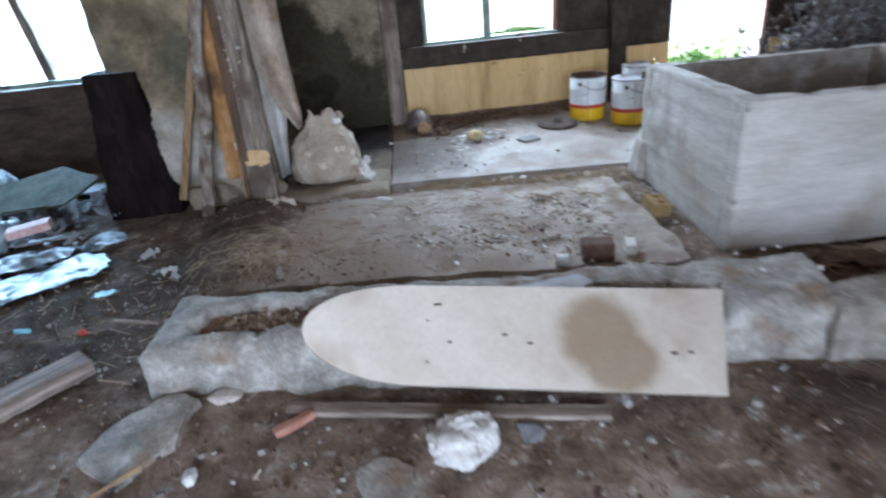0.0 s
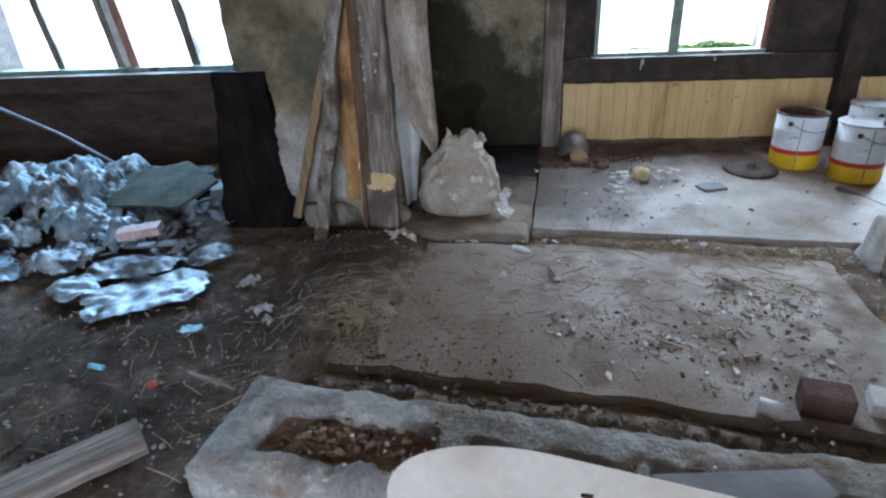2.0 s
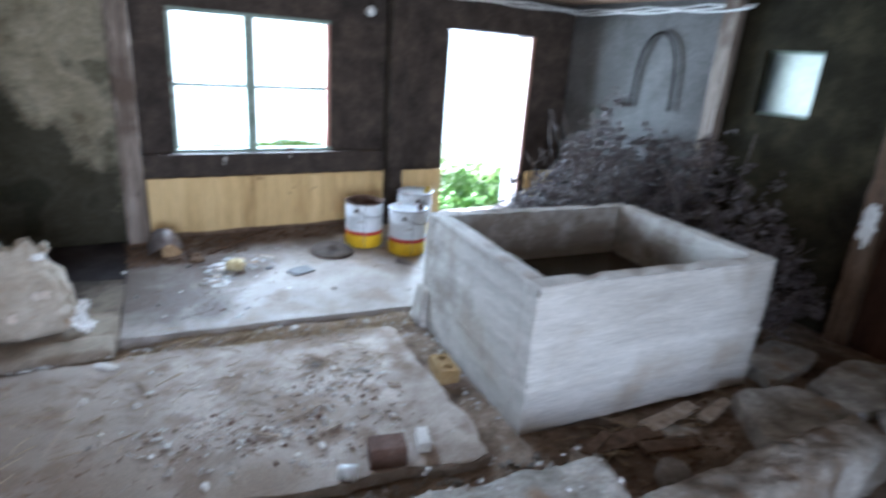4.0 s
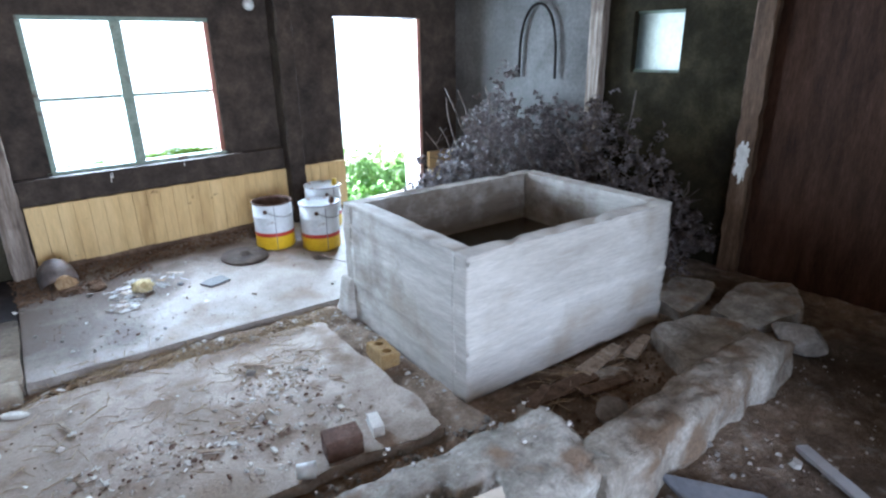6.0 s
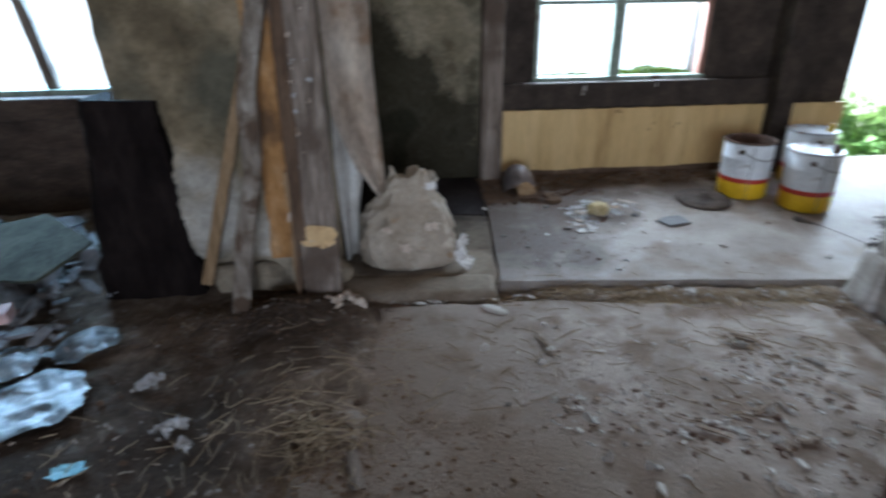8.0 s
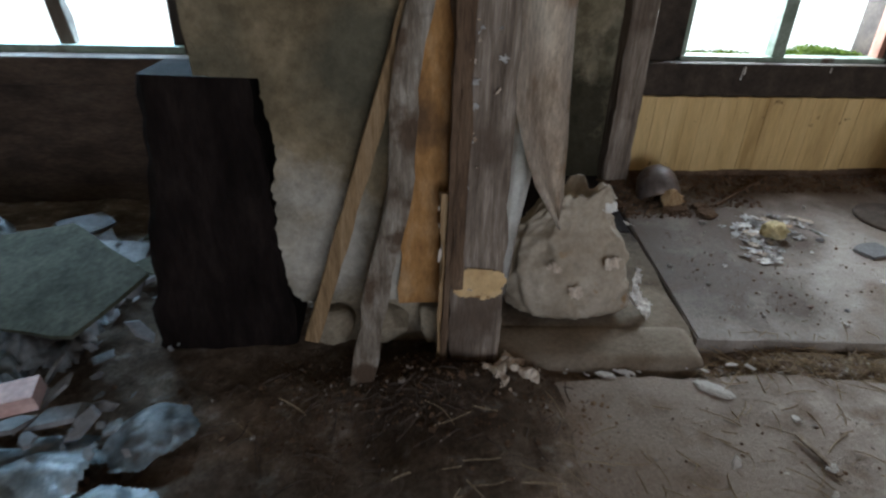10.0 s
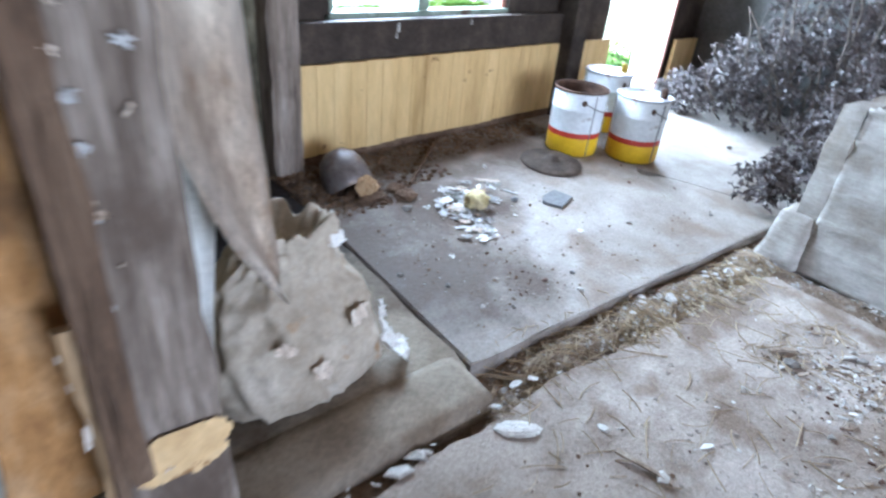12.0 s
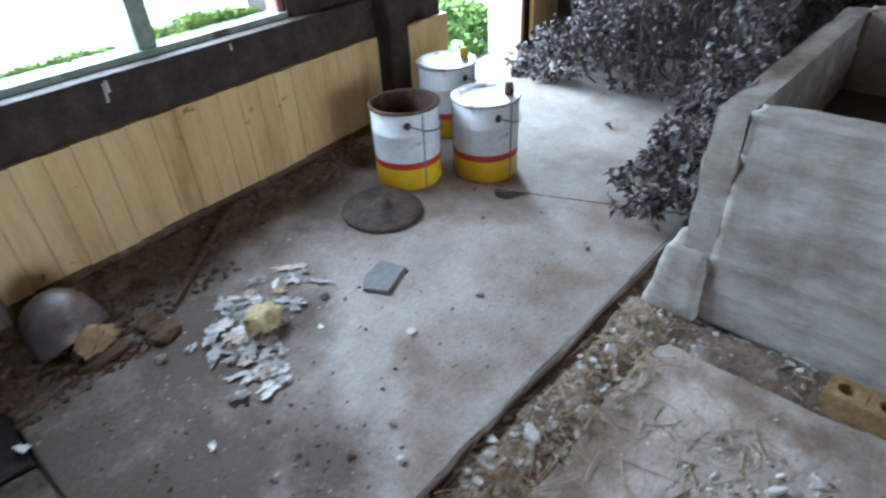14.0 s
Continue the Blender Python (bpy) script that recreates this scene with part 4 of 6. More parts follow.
# ---- partition wall with leaning timber ----
def plaster_piece():
    bm = bmesh.new()
    left = [(-1.085, 0.17), (-1.115, 0.21), (-1.128, 0.30), (-1.142, 0.40), (-1.140, 0.50), (-1.143, 0.58), (-1.122, 0.68), (-1.120, 0.74), (-1.138, 0.84), (-1.145, 0.915), (-1.32, 0.92), (-1.33, 1.3), (-1.34, 1.7), (-1.34, CEIL)]
    pts = []
    for (xa, za), (xb, zb) in zip(left, left[1:]):
        for k in range(6):
            t = k / 6
            pts.append((xa + (xb - xa) * t + 0.014 * noise.noise((za * 30 + k * 1.7, 1.0, t)), za + (zb - za) * t))
    pts += [(-1.34, CEIL), (-0.43, CEIL), (-0.43, 0.17)]
    f = [bm.verts.new((x, 4.52, z)) for x, z in pts]
    b = [bm.verts.new((x, 4.72, z)) for x, z in pts]
    n = len(pts)
    for i in range(n):
        bm.faces.new((f[i], f[(i + 1) % n], b[(i + 1) % n], b[i]))
    bm.faces.new(f)
    bm.faces.new(b[::-1])
    return bm


thing("wall_partition", plaster_piece(), M_PLASTER, "crumbling plaster partition wall with a broken edge", "wall", kind="structure")
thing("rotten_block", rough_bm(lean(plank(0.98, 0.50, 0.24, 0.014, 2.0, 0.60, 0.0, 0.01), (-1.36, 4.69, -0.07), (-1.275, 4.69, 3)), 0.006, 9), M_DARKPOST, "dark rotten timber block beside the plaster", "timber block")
thing("window_rail", box_bm(-4.6, -1.42, 5.80, 5.93, 0.60, 0.735, 0.012), M_SILLWOOD, "dark rail under the wide window", "rail", kind="structure")
thing("footing_wall", rough_bm(box_bm(-1.06, -0.44, 4.57, 4.71, -0.12, 0.168, 0.01), 0.004, 8), M_STEP, "low rough footing under the plaster partition", "footing", kind="structure")
for i, (x, w, z) in enumerate(((-0.98, 0.16, 0.12), (-0.80, 0.17, 0.14), (-0.63, 0.16, 0.15), (-0.46, 0.15, 0.13))):
    thing("footing_stone", moved(rock(w * 0.60, 0.085, 0.10, 20 + i), pose(x, 4.54, 0.0, 0, 0, 4 * i)), M_STEP, "pale footing stone under the plaster", "stone", group="footing stones")


def laid(foot, top):
    """A board and the placing that lays it flat from foot towards top, its grain along its length."""
    z = (Vector(top) - Vector(foot)).normalized()
    y = -(Vector((0, 0, 1)) - z * z.z).normalized()
    m = Matrix((y.cross(z), y, z)).transposed().to_4x4()
    return Matrix.Translation(foot) @ m


def leaning(name, length, w, th, foot, top, m, label, seed, taper=1.0, bend=0.0, wave=0.0, rough=0.004):
    bm = plank(length, w, th, rough, seed, taper, bend, wave)
    if abs(top[2] - foot[2]) > 0.3 * length:
        return thing(name, lean(bm, foot, top), m, label, "board")
    place = laid(foot, top)
    ob = thing(name, bm, m, label, "board")
    ob.matrix_world = place
    return ob


leaning("leaning_lath", 2.05, 0.047, 0.026, (-1.045, 4.40, 0.10), (-0.675, 4.465, 1.30), M_LATH, "long tan lath leaning on the plaster", 1.0, 0.9, 0.004)
leaning("bark_pole", 2.10, 0.072, 0.05, (-0.885, 4.30, -0.08), (-0.70, 4.44, 1.30), M_BARK, "crooked bark-edged slab of wood leaning on the plaster", 2.0, 1.0, 0.035, 0.035, rough=0.008)
leaning("orange_board", 1.95, 0.17, 0.014, (-0.672, 4.50, 0.17), (-0.655, 4.505, 1.3), M_ORANGE, "orange-brown board against the plaster", 3.0, 1.0, 0.0, 0.012, rough=0.01)
beam = leaning("old_beam", 2.05, 0.165, 0.075, (-0.515, 4.38, -0.02), (-0.525, 4.455, 1.35), M_GREYWOOD, "thick weathered grey-brown beam with old nails and flaking paint", 4.0, 1.08, 0.0, 0.006, rough=0.008)
leaning("dark_lath", 2.05, 0.02, 0.02, (-0.618, 4.345, -0.02), (-0.60, 4.40, 1.3), M_BROWNPOST, "thin dark slat beside the beam", 5.0, 1.0, 0.006, 0.006)
_r = random.Random(3)
for k in range(40):
    z, s = _r.choice((_r.uniform(0.3, 0.9), _r.uniform(0.75, 1.4))), _r.choice((0.4, 0.5, 0.7, 1.0))
    dx = _r.choice((-0.06, -0.05, -0.03, 0.035)) + _r.gauss(0, 0.008)
    part("paint_flake", moved(crumple(0.03 * s, 0.022 * s, 0.012, 6, k * 7.1, 30, 0.3), pose(-0.52 + dx, 4.333 + 0.055 * z, z, 80 + _r.gauss(0, 15), _r.gauss(0, 30), _r.gauss(0, 25))), M_SCRAP if k % 2 else M_FIBRE, beam, "curled paint flake")
part("torn_paper", moved(crumple(0.165, 0.12, 0.004, 22, 5.0, 10, 0.07), pose(-0.513, 4.349, 0.335, 87, 4, 0)), M_OCHREPAPER, beam, "torn tan paper stuck to the beam")
part("rotten_edge", lean(plank(1.75, 0.036, 0.014, 0.010, 41.0, 0.9, 0.004, 0.01), (-0.578, 4.347, 0.32), (-0.582, 4.417, 1.6)), M_BROWNPOST, beam, "brown rotten edge of the beam")
thing("split_slat", lean(plank(0.62, 0.026, 0.016, 0.006, 42.0, 0.8, 0.01, 0.012), (-0.632, 4.36, 0.0), (-0.622, 4.395, 0.6)), M_TANWOOD, "split tan slat standing against the beam", "slat")
part("torn_paper", moved(crumple(0.07, 0.24, 0.012, 16, 15.0, 9, 0.2), pose(-0.612, 4.405, 0.50, 84, 0, 4)), M_FIBRE, beam, "pale strip of torn paper beside the beam")


def hanging(name, outline, y, m,  label, seed, folds=0.02):
    """A torn hanging sheet: outline gives (z, left, right) from the top down."""
    bm = bmesh.new()
    rows = []
    for z, a, b in outline:
        rows.append([bm.verts.new((a + (b - a) * t, y + 0.10 * t + folds * math.sin(9 * t + z * 3 + seed) + 0.012 * noise.noise((t * 5, z * 6, seed)), z + 0.01 * noise.noise((t * 9, z, seed)))) for t in [k / 8 for k in range(9)]])
    for p, q in zip(rows, rows[1:]):
        for k in range(8):
            bm.faces.new((p[k], p[k + 1], q[k + 1], q[k]))
    bmesh.ops.solidify(bm, geom=bm.faces[:], thickness=0.004)
    return thing(name, bm, m, label, "torn sheet", smooth=True)


hanging("torn_sheet", [(2.1, -0.44, -0.25), (1.6, -0.43, -0.24), (1.3, -0.43, -0.235), (1.05, -0.425, -0.235), (0.85, -0.42, -0.225), (0.70, -0.37, -0.215), (0.60, -0.33, -0.21), (0.52, -0.28, -0.205), (0.45, -0.235, -0.215)], 4.48, M_FIBRE, "torn tan fibreboard hanging down in a point", 1.0)
hanging("torn_lining", [(2.1, -0.36, -0.27), (1.3, -0.40, -0.28), (0.9, -0.42, -0.29), (0.6, -0.43, -0.30), (0.35, -0.42, -0.34), (0.12, -0.41, -0.36)], 4.53, M_PAPER, "dirty white lining paper behind the beam", 2.0)
thing("torn_scrap", moved(crumple(0.30, 0.20, 0.10, 22, 8.0, 9, 0.25, 0.05), pose(-0.43, 4.27, -0.02, 22, 6, 25)), M_FIBRE, "crumpled tan scrap of torn board at the beam foot", "scrap")

# ---- sack ----
def sack_mesh():
    prof = [(0.02, 0.0), (0.19, 0.0), (0.218, 0.025), (0.222, 0.08), (0.215, 0.14), (0.20, 0.20), (0.185, 0.25), (0.16, 0.30), (0.13, 0.335), (0.112, 0.36), (0.105, 0.39), (0.112, 0.425), (0.104, 0.425), (0.09, 0.37), (0.03, 0.35)]
    fine = []
    for (r0, z0), (r1, z1) in zip(prof, prof[1:]):
        k = max(1, round(math.hypot(r1 - r0, z1 - z0) / 0.008))
        fine += [(r0 + (r1 - r0) * t / k, z0 + (z1 - z0) * t / k) for t in range(k)]
    bm = lathe(fine + [prof[-1]], 130)
    for v in bm.verts:
        a = math.atan2(v.co.y, v.co.x)
        up = v.co.z / 0.4
        c, s = math.cos(a), math.sin(a)
        z = v.co.z
        # flat paper faces meeting in soft corners
        square = (abs(c) ** 3.2 + abs(s) ** 3.2) ** (-1 / 3.2)
        crease = 0.0
        for k in range(7):
            d = c * math.cos(k * 2.4 + 0.4) + s * math.sin(k * 2.4 + 0.4) - (z - 0.2) * (2.2 * math.sin(k * 1.9)) - 0.55 - 0.05 * k
            d += 0.10 * noise.noise((c * 2, s * 2, z * 6 + k))
            crease += 0.055 * math.exp(-(d / 0.06) ** 2) - 0.03 * math.exp(-((d - 0.12) / 0.08) ** 2)
        fold = abs(noise.noise((c * 1.6 + 5, s * 1.6, z * 14))) + 0.35 * abs(noise.noise((c * 2.5, s * 2.5 + 3, z * 34)))
        ridge = 0.0
        for sc, am in ((1.5, 0.05), (3.1, 0.03)):
            dd = noise.voronoi((c * sc + 3, s * sc, z * 4.2 * sc))[0]
            ridge += am * (math.exp(-(dd[1] - dd[0]) / 0.14) - 0.35)
        f = (0.68 + 0.32 * square) * (1 + ridge + 0.09 * noise.noise((c * 1.5, s * 1.5, z * 4)) + crease - 0.15 * (fold - 0.3) * (0.4 + up))
        if z > 0.30:
            f *= 1 + (z - 0.30) * 2.0 * (0.3 * math.sin(a * 4 + 1.0) + 0.7 * noise.noise((c * 2.2, s * 2.2, 7.0)))
        v.co.x, v.co.y = v.co.x * f * 0.98, v.co.y * f * 0.84
        v.co.z -= 0.012 * math.sin(a * 2 + 1) * up
        if z > 0.33:
            v.co.z += (z - 0.33) * (0.8 * noise.noise((c * 1.6, s * 1.6, 3.0)) + 0.25 * noise.noise((c * 5, s * 5, 1.0)))
            v.co.x += 0.25 * (z - 0.33)
    return bm


sack = holder("sack", (-0.105, 4.745, 0.034), "full dirty grey-beige paper sack with a torn open top", "sack")
part("body", moved(sack_mesh(), Matrix.Diagonal((1.17, 1.12, 1.03, 1))), M_SACK, sack, smooth=True)
part("flap", moved(crumple(0.10, 0.05, 0.03, 12, 3.0, 11, 0.15), pose(0.10, -0.07, 0.405, 55, 10, 30)), M_PAPER, sack, "curled whitish lip of the torn top")
part("flap", moved(crumple(0.13, 0.05, 0.025, 12, 5.0, 9, 0.15), pose(-0.02, -0.085, 0.39, 70, 0, -8)), M_SACK, sack, "curled lip of the torn top")
part("flap", moved(crumple(0.15, 0.13, 0.05, 16, 4.0, 11, 0.22), pose(0.262, -0.14, 0.02, 38, 22, 20)), M_PAPER, sack, "white paper corner at the foot")
part("flap", moved(crumple(0.10, 0.14, 0.05, 14, 6.0, 12, 0.25), pose(0.262, -0.06, 0.09, 58, 46, 20)), M_PAPER, sack, "white paper corner at the side")
for x, y, z, w, h, rz, k in ((0.11, -0.175, 0.235, 0.10, 0.055, 25, 1), (-0.02, -0.212, 0.14, 0.07, 0.06, 5, 2), (-0.10, -0.19, 0.23, 0.06, 0.04, -20, 3)):
    part("peeled_ply", moved(crumple(w, h, 0.018, 12, k * 3.7, 14, 0.22), pose(x, y, z, 70, 8 * k, rz)), M_FIBRE, sack, "peeled tan ply of the sack paper")

# ---- tin cans ----
def tin_can(at, lid, turn, label, cap):
    R, Hc = 0.147, 0.365
    c = holder("oil_can", at, label, "can", group="cans by the pine panel", turn=turn)
    part("yellow_band", lathe([(0.0, 0.004), (R - 0.008, 0.0), (R - 0.002, 0.012), (R, 0.014), (R, 0.105)], 40), M_CANYELLOW, c, smooth=True)
    part("red_band", lathe([(R, 0.105), (R, 0.135)], 40), M_CANRED, c, smooth=True)
    body = part("white_body", lathe([(R, 0.135), (R, 0.25), (R + 0.003, 0.255), (R, 0.26), (R, Hc - 0.012)], 40), M_CANWHITE, c, smooth=True)
    part("rim", lathe([(R - 0.004, Hc - 0.016), (R + 0.006, Hc - 0.014), (R + 0.008, Hc - 0.004), (R + 0.002, Hc), (R - 0.006, Hc - 0.004), (R - 0.006, Hc - 0.02)], 40), M_TINTOP if lid else M_RUST, c, smooth=True)
    for k in (0, math.pi * 0.62, math.pi * 1.25):
        part("seam", box_bm(-0.0025, 0.0025, -R - 0.0035, -R + 0.002, 0.01, Hc - 0.02, 0, Matrix.Rotation(k, 4, "Z")), M_SLATE, c)
    if lid:
        part("lid", lathe([(0.0, Hc - 0.012), (0.05, Hc - 0.010), (R - 0.03, Hc - 0.012), (R - 0.02, Hc - 0.004), (R - 0.004, Hc - 0.006)], 40), M_TINTOP, c, "grey tin lid", smooth=True)
        part("spout", moved(lathe([(0.022, 0.0), (0.022, 0.03), (0.018, 0.034), (0.018, 0.05), (0.0, 0.052)], 16), pose(0.085, -0.06, Hc - 0.012)), M_CAP if cap else M_RUST, c, "small screw spout", smooth=True)
    else:
        part("inside", lathe([(R - 0.006, Hc - 0.02), (R - 0.006, 0.02), (0.0, 0.02)], 40), M_RUST, c, "rusty dark inside", smooth=True)
    for s in (-1, 1):
        part("handle_boss", moved(lathe([(0.016, 0.0), (0.016, 0.008), (0.008, 0.012), (0.0, 0.012)], 14), Matrix.Translation((s * 0.045 - 0.02, -math.sqrt(R * R - (s * 0.045 - 0.02) ** 2) + 0.001, Hc - 0.06)) @ pose(0, 0, 0, 90, 0, 0)) if s < 0 else moved(lathe([(0.016, 0.0), (0.016, 0.008), (0.0, 0.012)], 14), Matrix.Translation((0, R - 0.001, Hc - 0.06)) @ pose(0, 0, 0, -90, 0, 0)), M_RUST, c)
    arc = []
    for k in range(15):
        a = -math.pi / 2 - 0.4 + 2.1 * k / 14
        arc.append(((R + 0.008) * math.cos(a), (R + 0.008) * math.sin(a), Hc - 0.06 - 0.05 * math.sin(math.pi * k / 14)))
    part("wire_handle", tube(arc, 0.003), M_WIRE, c)
    return c


tin_can((2.095, 5.39, slab_z(5.39)), False, -20, "open white, red and yellow tin oil can with rusty inside", False)
tin_can((2.365, 5.15, slab_z(5.15)), True, -10, "closed white, red and yellow tin oil can with wire handle", False)
tin_can((2.63, 5.56, slab_z(5.56) - 0.003), True, 10, "closed tin oil can with a yellow cap behind the others", True)

for k, (x, ln) in enumerate(((1.13, 0.08), (1.145, 0.05), (1.64, 0.035))):
    thing("white_dripping", lean(plank(ln * 0.8, 0.007, 0.002, 0.004, 70.0 + k, 0.3), (x, 5.857, 0.735 - ln), (x + 0.004, 5.857, 0.9)), M_PAPER, "thin white dripping on the black beam", "dripping", group="drippings")

# ---- things on the back slab ----
bowl = holder("metal_hood", (0.64, 5.56, 0.08), "upturned brown-grey metal hood half sunk in earth", "metal hood", turn=-25)
bm = lathe([(0.12, 0.0), (0.128, 0.02), (0.125, 0.07), (0.115, 0.12), (0.09, 0.17), (0.05, 0.20), (0.0, 0.208)], 32)
part("dome", moved(bm, pose(0.02, 0, 0.015, -30, -24, 0) @ Matrix.Scale(0.88, 4)), M_HOOD, bowl, smooth=True)
part("lining", moved(crumple(0.12, 0.12, 0.03, 14, 3.3, 12, 0.08, 0.02), pose(0.08, -0.07, 0.04, 55, 28, 10)), M_TANWOOD, bowl, "ochre torn lining")
for k in range(7):
    x, y = 0.62 + 0.10 * math.cos(k * 2.1) + 0.12, 5.45 + 0.09 * math.sin(k * 1.7)
    thing("earth_clod", moved(lump(0.05 + 0.01 * (k % 3), 0.04, 0.02, k * 3.3, 0.3, 2), pose(x, y, slab_z(y) - 0.004)), M_SOIL, "dark earth clod by the hood", "earth", group="clods by the hood")
thing("iron_disc", moved(lathe([(0.0, 0.0), (0.165, 0.0), (0.17, 0.008), (0.165, 0.018), (0.10, 0.022), (0.05, 0.024), (0.04, 0.03), (0.028, 0.05), (0.0, 0.052)], 36), pose(1.80, 5.30, slab_z(5.30), 3.4, 0, 0)), M_DULLIRON, "rusty round iron lid with a knob", "iron lid", smooth=True)
thing("slate_piece", moved(prism(ragged([(-0.07, -0.05), (0.08, -0.06), (0.09, 0.04), (0.0, 0.06), (-0.08, 0.04)], 0.03, 0.008, 3.0), 0, 0.012, 0.002), pose(1.46, 5.0, slab_z(5.0) + 0.002, 3, 0, 20)), M_SLATE, "flat grey piece of slate", "slate")
_r = random.Random(21)
for k in range(66):
    near = k % 3
    cx, cy, sx, sy = ((1.12, 5.27, 0.085, 0.06), (0.92, 5.01, 0.045, 0.07), (1.0, 5.14, 0.07, 0.08))[near]
    x, y = cx + _r.gauss(0, sx), cy + _r.gauss(0, sy)
    w, d = _r.choice((0.04, 0.06, 0.09, 0.13)), _r.uniform(0.03, 0.075)
    thing("crumpled_paper", moved(crumple(w, d, _r.uniform(0.008, 0.02), 12, k * 4.1, 22, 0.28), pose(x, y, slab_z(y) + 0.003, 0, 0, _r.uniform(0, 180))), (M_SCRAP, M_SCRAP, M_FIBRE, M_SCRAP, M_PAPER)[k % 5], "crumpled dirty white paper scraps on the slab", "paper", group="paper scraps")
thing("foam_lump", moved(lump(0.065, 0.05, 0.04, 3.0, 0.35, 3, 2.2), pose(1.05, 5.14, slab_z(5.14) + 0.01)), M_FOAM, "yellowed foam lump on crumpled paper", "foam", smooth=True)
leaning("thin_rod", 0.60, 0.014, 0.012, (0.93, 5.46, 0.089), (1.40, 5.80, 0.112), M_BROWNPOST, "thin brown rod lying towards the plinth", 9.0)

# ---- bricks, boxes and bottles at the slab edge ----
thing("brick", moved(box_bm(-0.075, 0.075, -0.05, 0.05, 0, 0.095, 0.01), pose(1.24, 3.0, 0.0, 0, 0, -14)), M_BRICK, "dark brown brick on the slab edge", "brick")
thing("white_carton", moved(box_bm(-0.025, 0.025, -0.055, 0.055, 0, 0.05, 0.004), pose(1.42, 3.03, 0.0, 0, 0, -18)), M_PAPER, "small white carton lying on the slab", "carton")
thing("tin_cup", moved(lathe([(0.0, 0.0), (0.028, 0.0), (0.032, 0.07), (0.029, 0.07), (0.024, 0.005), (0.0, 0.005)], 20), pose(1.03, 2.985, 0.03, 90, 0, 60)), M_CANWHITE, "small white plastic cup on its side", "cup", smooth=True)
def hollow_brick():
    """A broken hollow brick: two round holes run through it from top to bottom."""
    bm = bmesh.new()
    top = []
    for z in (0.0, 0.085):
        for cx in (-0.05, 0.05):
            n = 16
            hole = [bm.verts.new((cx + 0.026 * math.cos(2 * math.pi * i / n), 0.026 * math.sin(2 * math.pi * i / n), z)) for i in range(n)]
            rim = []
            for i in range(n):
                c, d = math.cos(2 * math.pi * i / n), math.sin(2 * math.pi * i / n)
                k = 0.05 / max(abs(c), abs(d))
                rim.append(bm.verts.new((cx + c * k + 0.004 * noise.noise((i, cx * 40, z * 9)), d * k * 1.05 + 0.004 * noise.noise((i * 2, cx * 40, 3)), z + 0.004 * noise.noise((i, 1, cx * 30)))))
            for i in range(n):
                bm.faces.new((hole[i], hole[(i + 1) % n], rim[(i + 1) % n], rim[i]))
            top.append((hole, rim))
    for (h0, r0), (h1, r1) in ((top[0], top[2]), (top[1], top[3])):
        for a, b in ((h0, h1), (r0, r1)):
            for i in range(16):
                bm.faces.new((a[i], a[(i + 1) % 16], b[(i + 1) % 16], b[i]))
    return bm


thing("ochre_brick", moved(hollow_brick(), pose(1.815, 3.55, -0.06, 5, 3, 80)), M_YBRICK, "broken ochre hollow brick between slab and tub", "brick")
leaning("thin_stick", 0.24, 0.014, 0.012, (-1.06, 3.11, -0.03), (-0.84, 3.035, -0.03), M_GREYWOOD, "thin grey stick on the earth", 7.7)
thing("white_pebble", moved(lump(0.065, 0.028, 0.008, 4.4, 0.5, 4, 1.4, True), pose(0.26, 4.19, 0.0, 0, 0, -40)), M_PAPER, "white plaster lump on the slab edge", "plaster lump")
thing("enamelled_sheet", moved(prism([(0.0, 0.0), (0.20, -0.31), (0.14, -0.45), (-0.10, -0.26)], 0, 0.014, 0.002), pose(2.10, 2.11, -0.035, 3, 0, 0)), M_BLUEGREY, "blue-grey enamelled sheet lying by the kerb", "sheet")
leaning("metal_channel", 0.8, 0.05, 0.02, (2.66, 1.80, -0.02), (2.25, 1.15, 0.0), M_SILVER, "grey metal profile on the ground", 3.0)
leaning("grey_strip", 1.10, 0.055, 0.02, (-0.17, 2.285, -0.03), (0.93, 2.005, -0.03), M_GREYWOOD, "grey weathered wooden strip on the earth", 6.0)
leaning("short_stick", 0.14, 0.035, 0.02, (-0.20, 2.16, -0.02), (-0.05, 2.24, -0.015), M_REDFRAME, "short reddish piece of wood", 7.0)
leaning("floor_plank", 0.85, 0.13, 0.06, (-1.02, 2.74, 0.0), (-1.33, 2.44, 0.0), M_GREYWOOD, "grey weathered plank on the earth", 8.0)
leaning("thin_stick", 0.16, 0.012, 0.01, (-0.62, 2.12, -0.03), (-0.75, 2.0, -0.03), M_TANWOOD, "thin pale splinter of wood", 7.5)
leaning("wood_offcut", 0.15, 0.04, 0.015, (-0.30, 3.22, 0.0), (-0.33, 3.36, 0.01), M_GREYWOOD, "short grey slat on the slab", 8.5)
thing("blue_lighter", moved(lathe([(0.0, 0.0), (0.011, 0.001), (0.012, 0.07), (0.0, 0.072)], 12), pose(-1.50, 3.12, -0.02, 90, 0, 80)), M_BLUE, "pale blue plastic tube on the earth", "plastic tube", smooth=True)
thing("red_scrap", moved(lump(0.022, 0.016, 0.014, 6.0, 0.3, 2), pose(-1.16, 3.02, -0.03)), M_RED, "small red plastic scrap", "scrap")


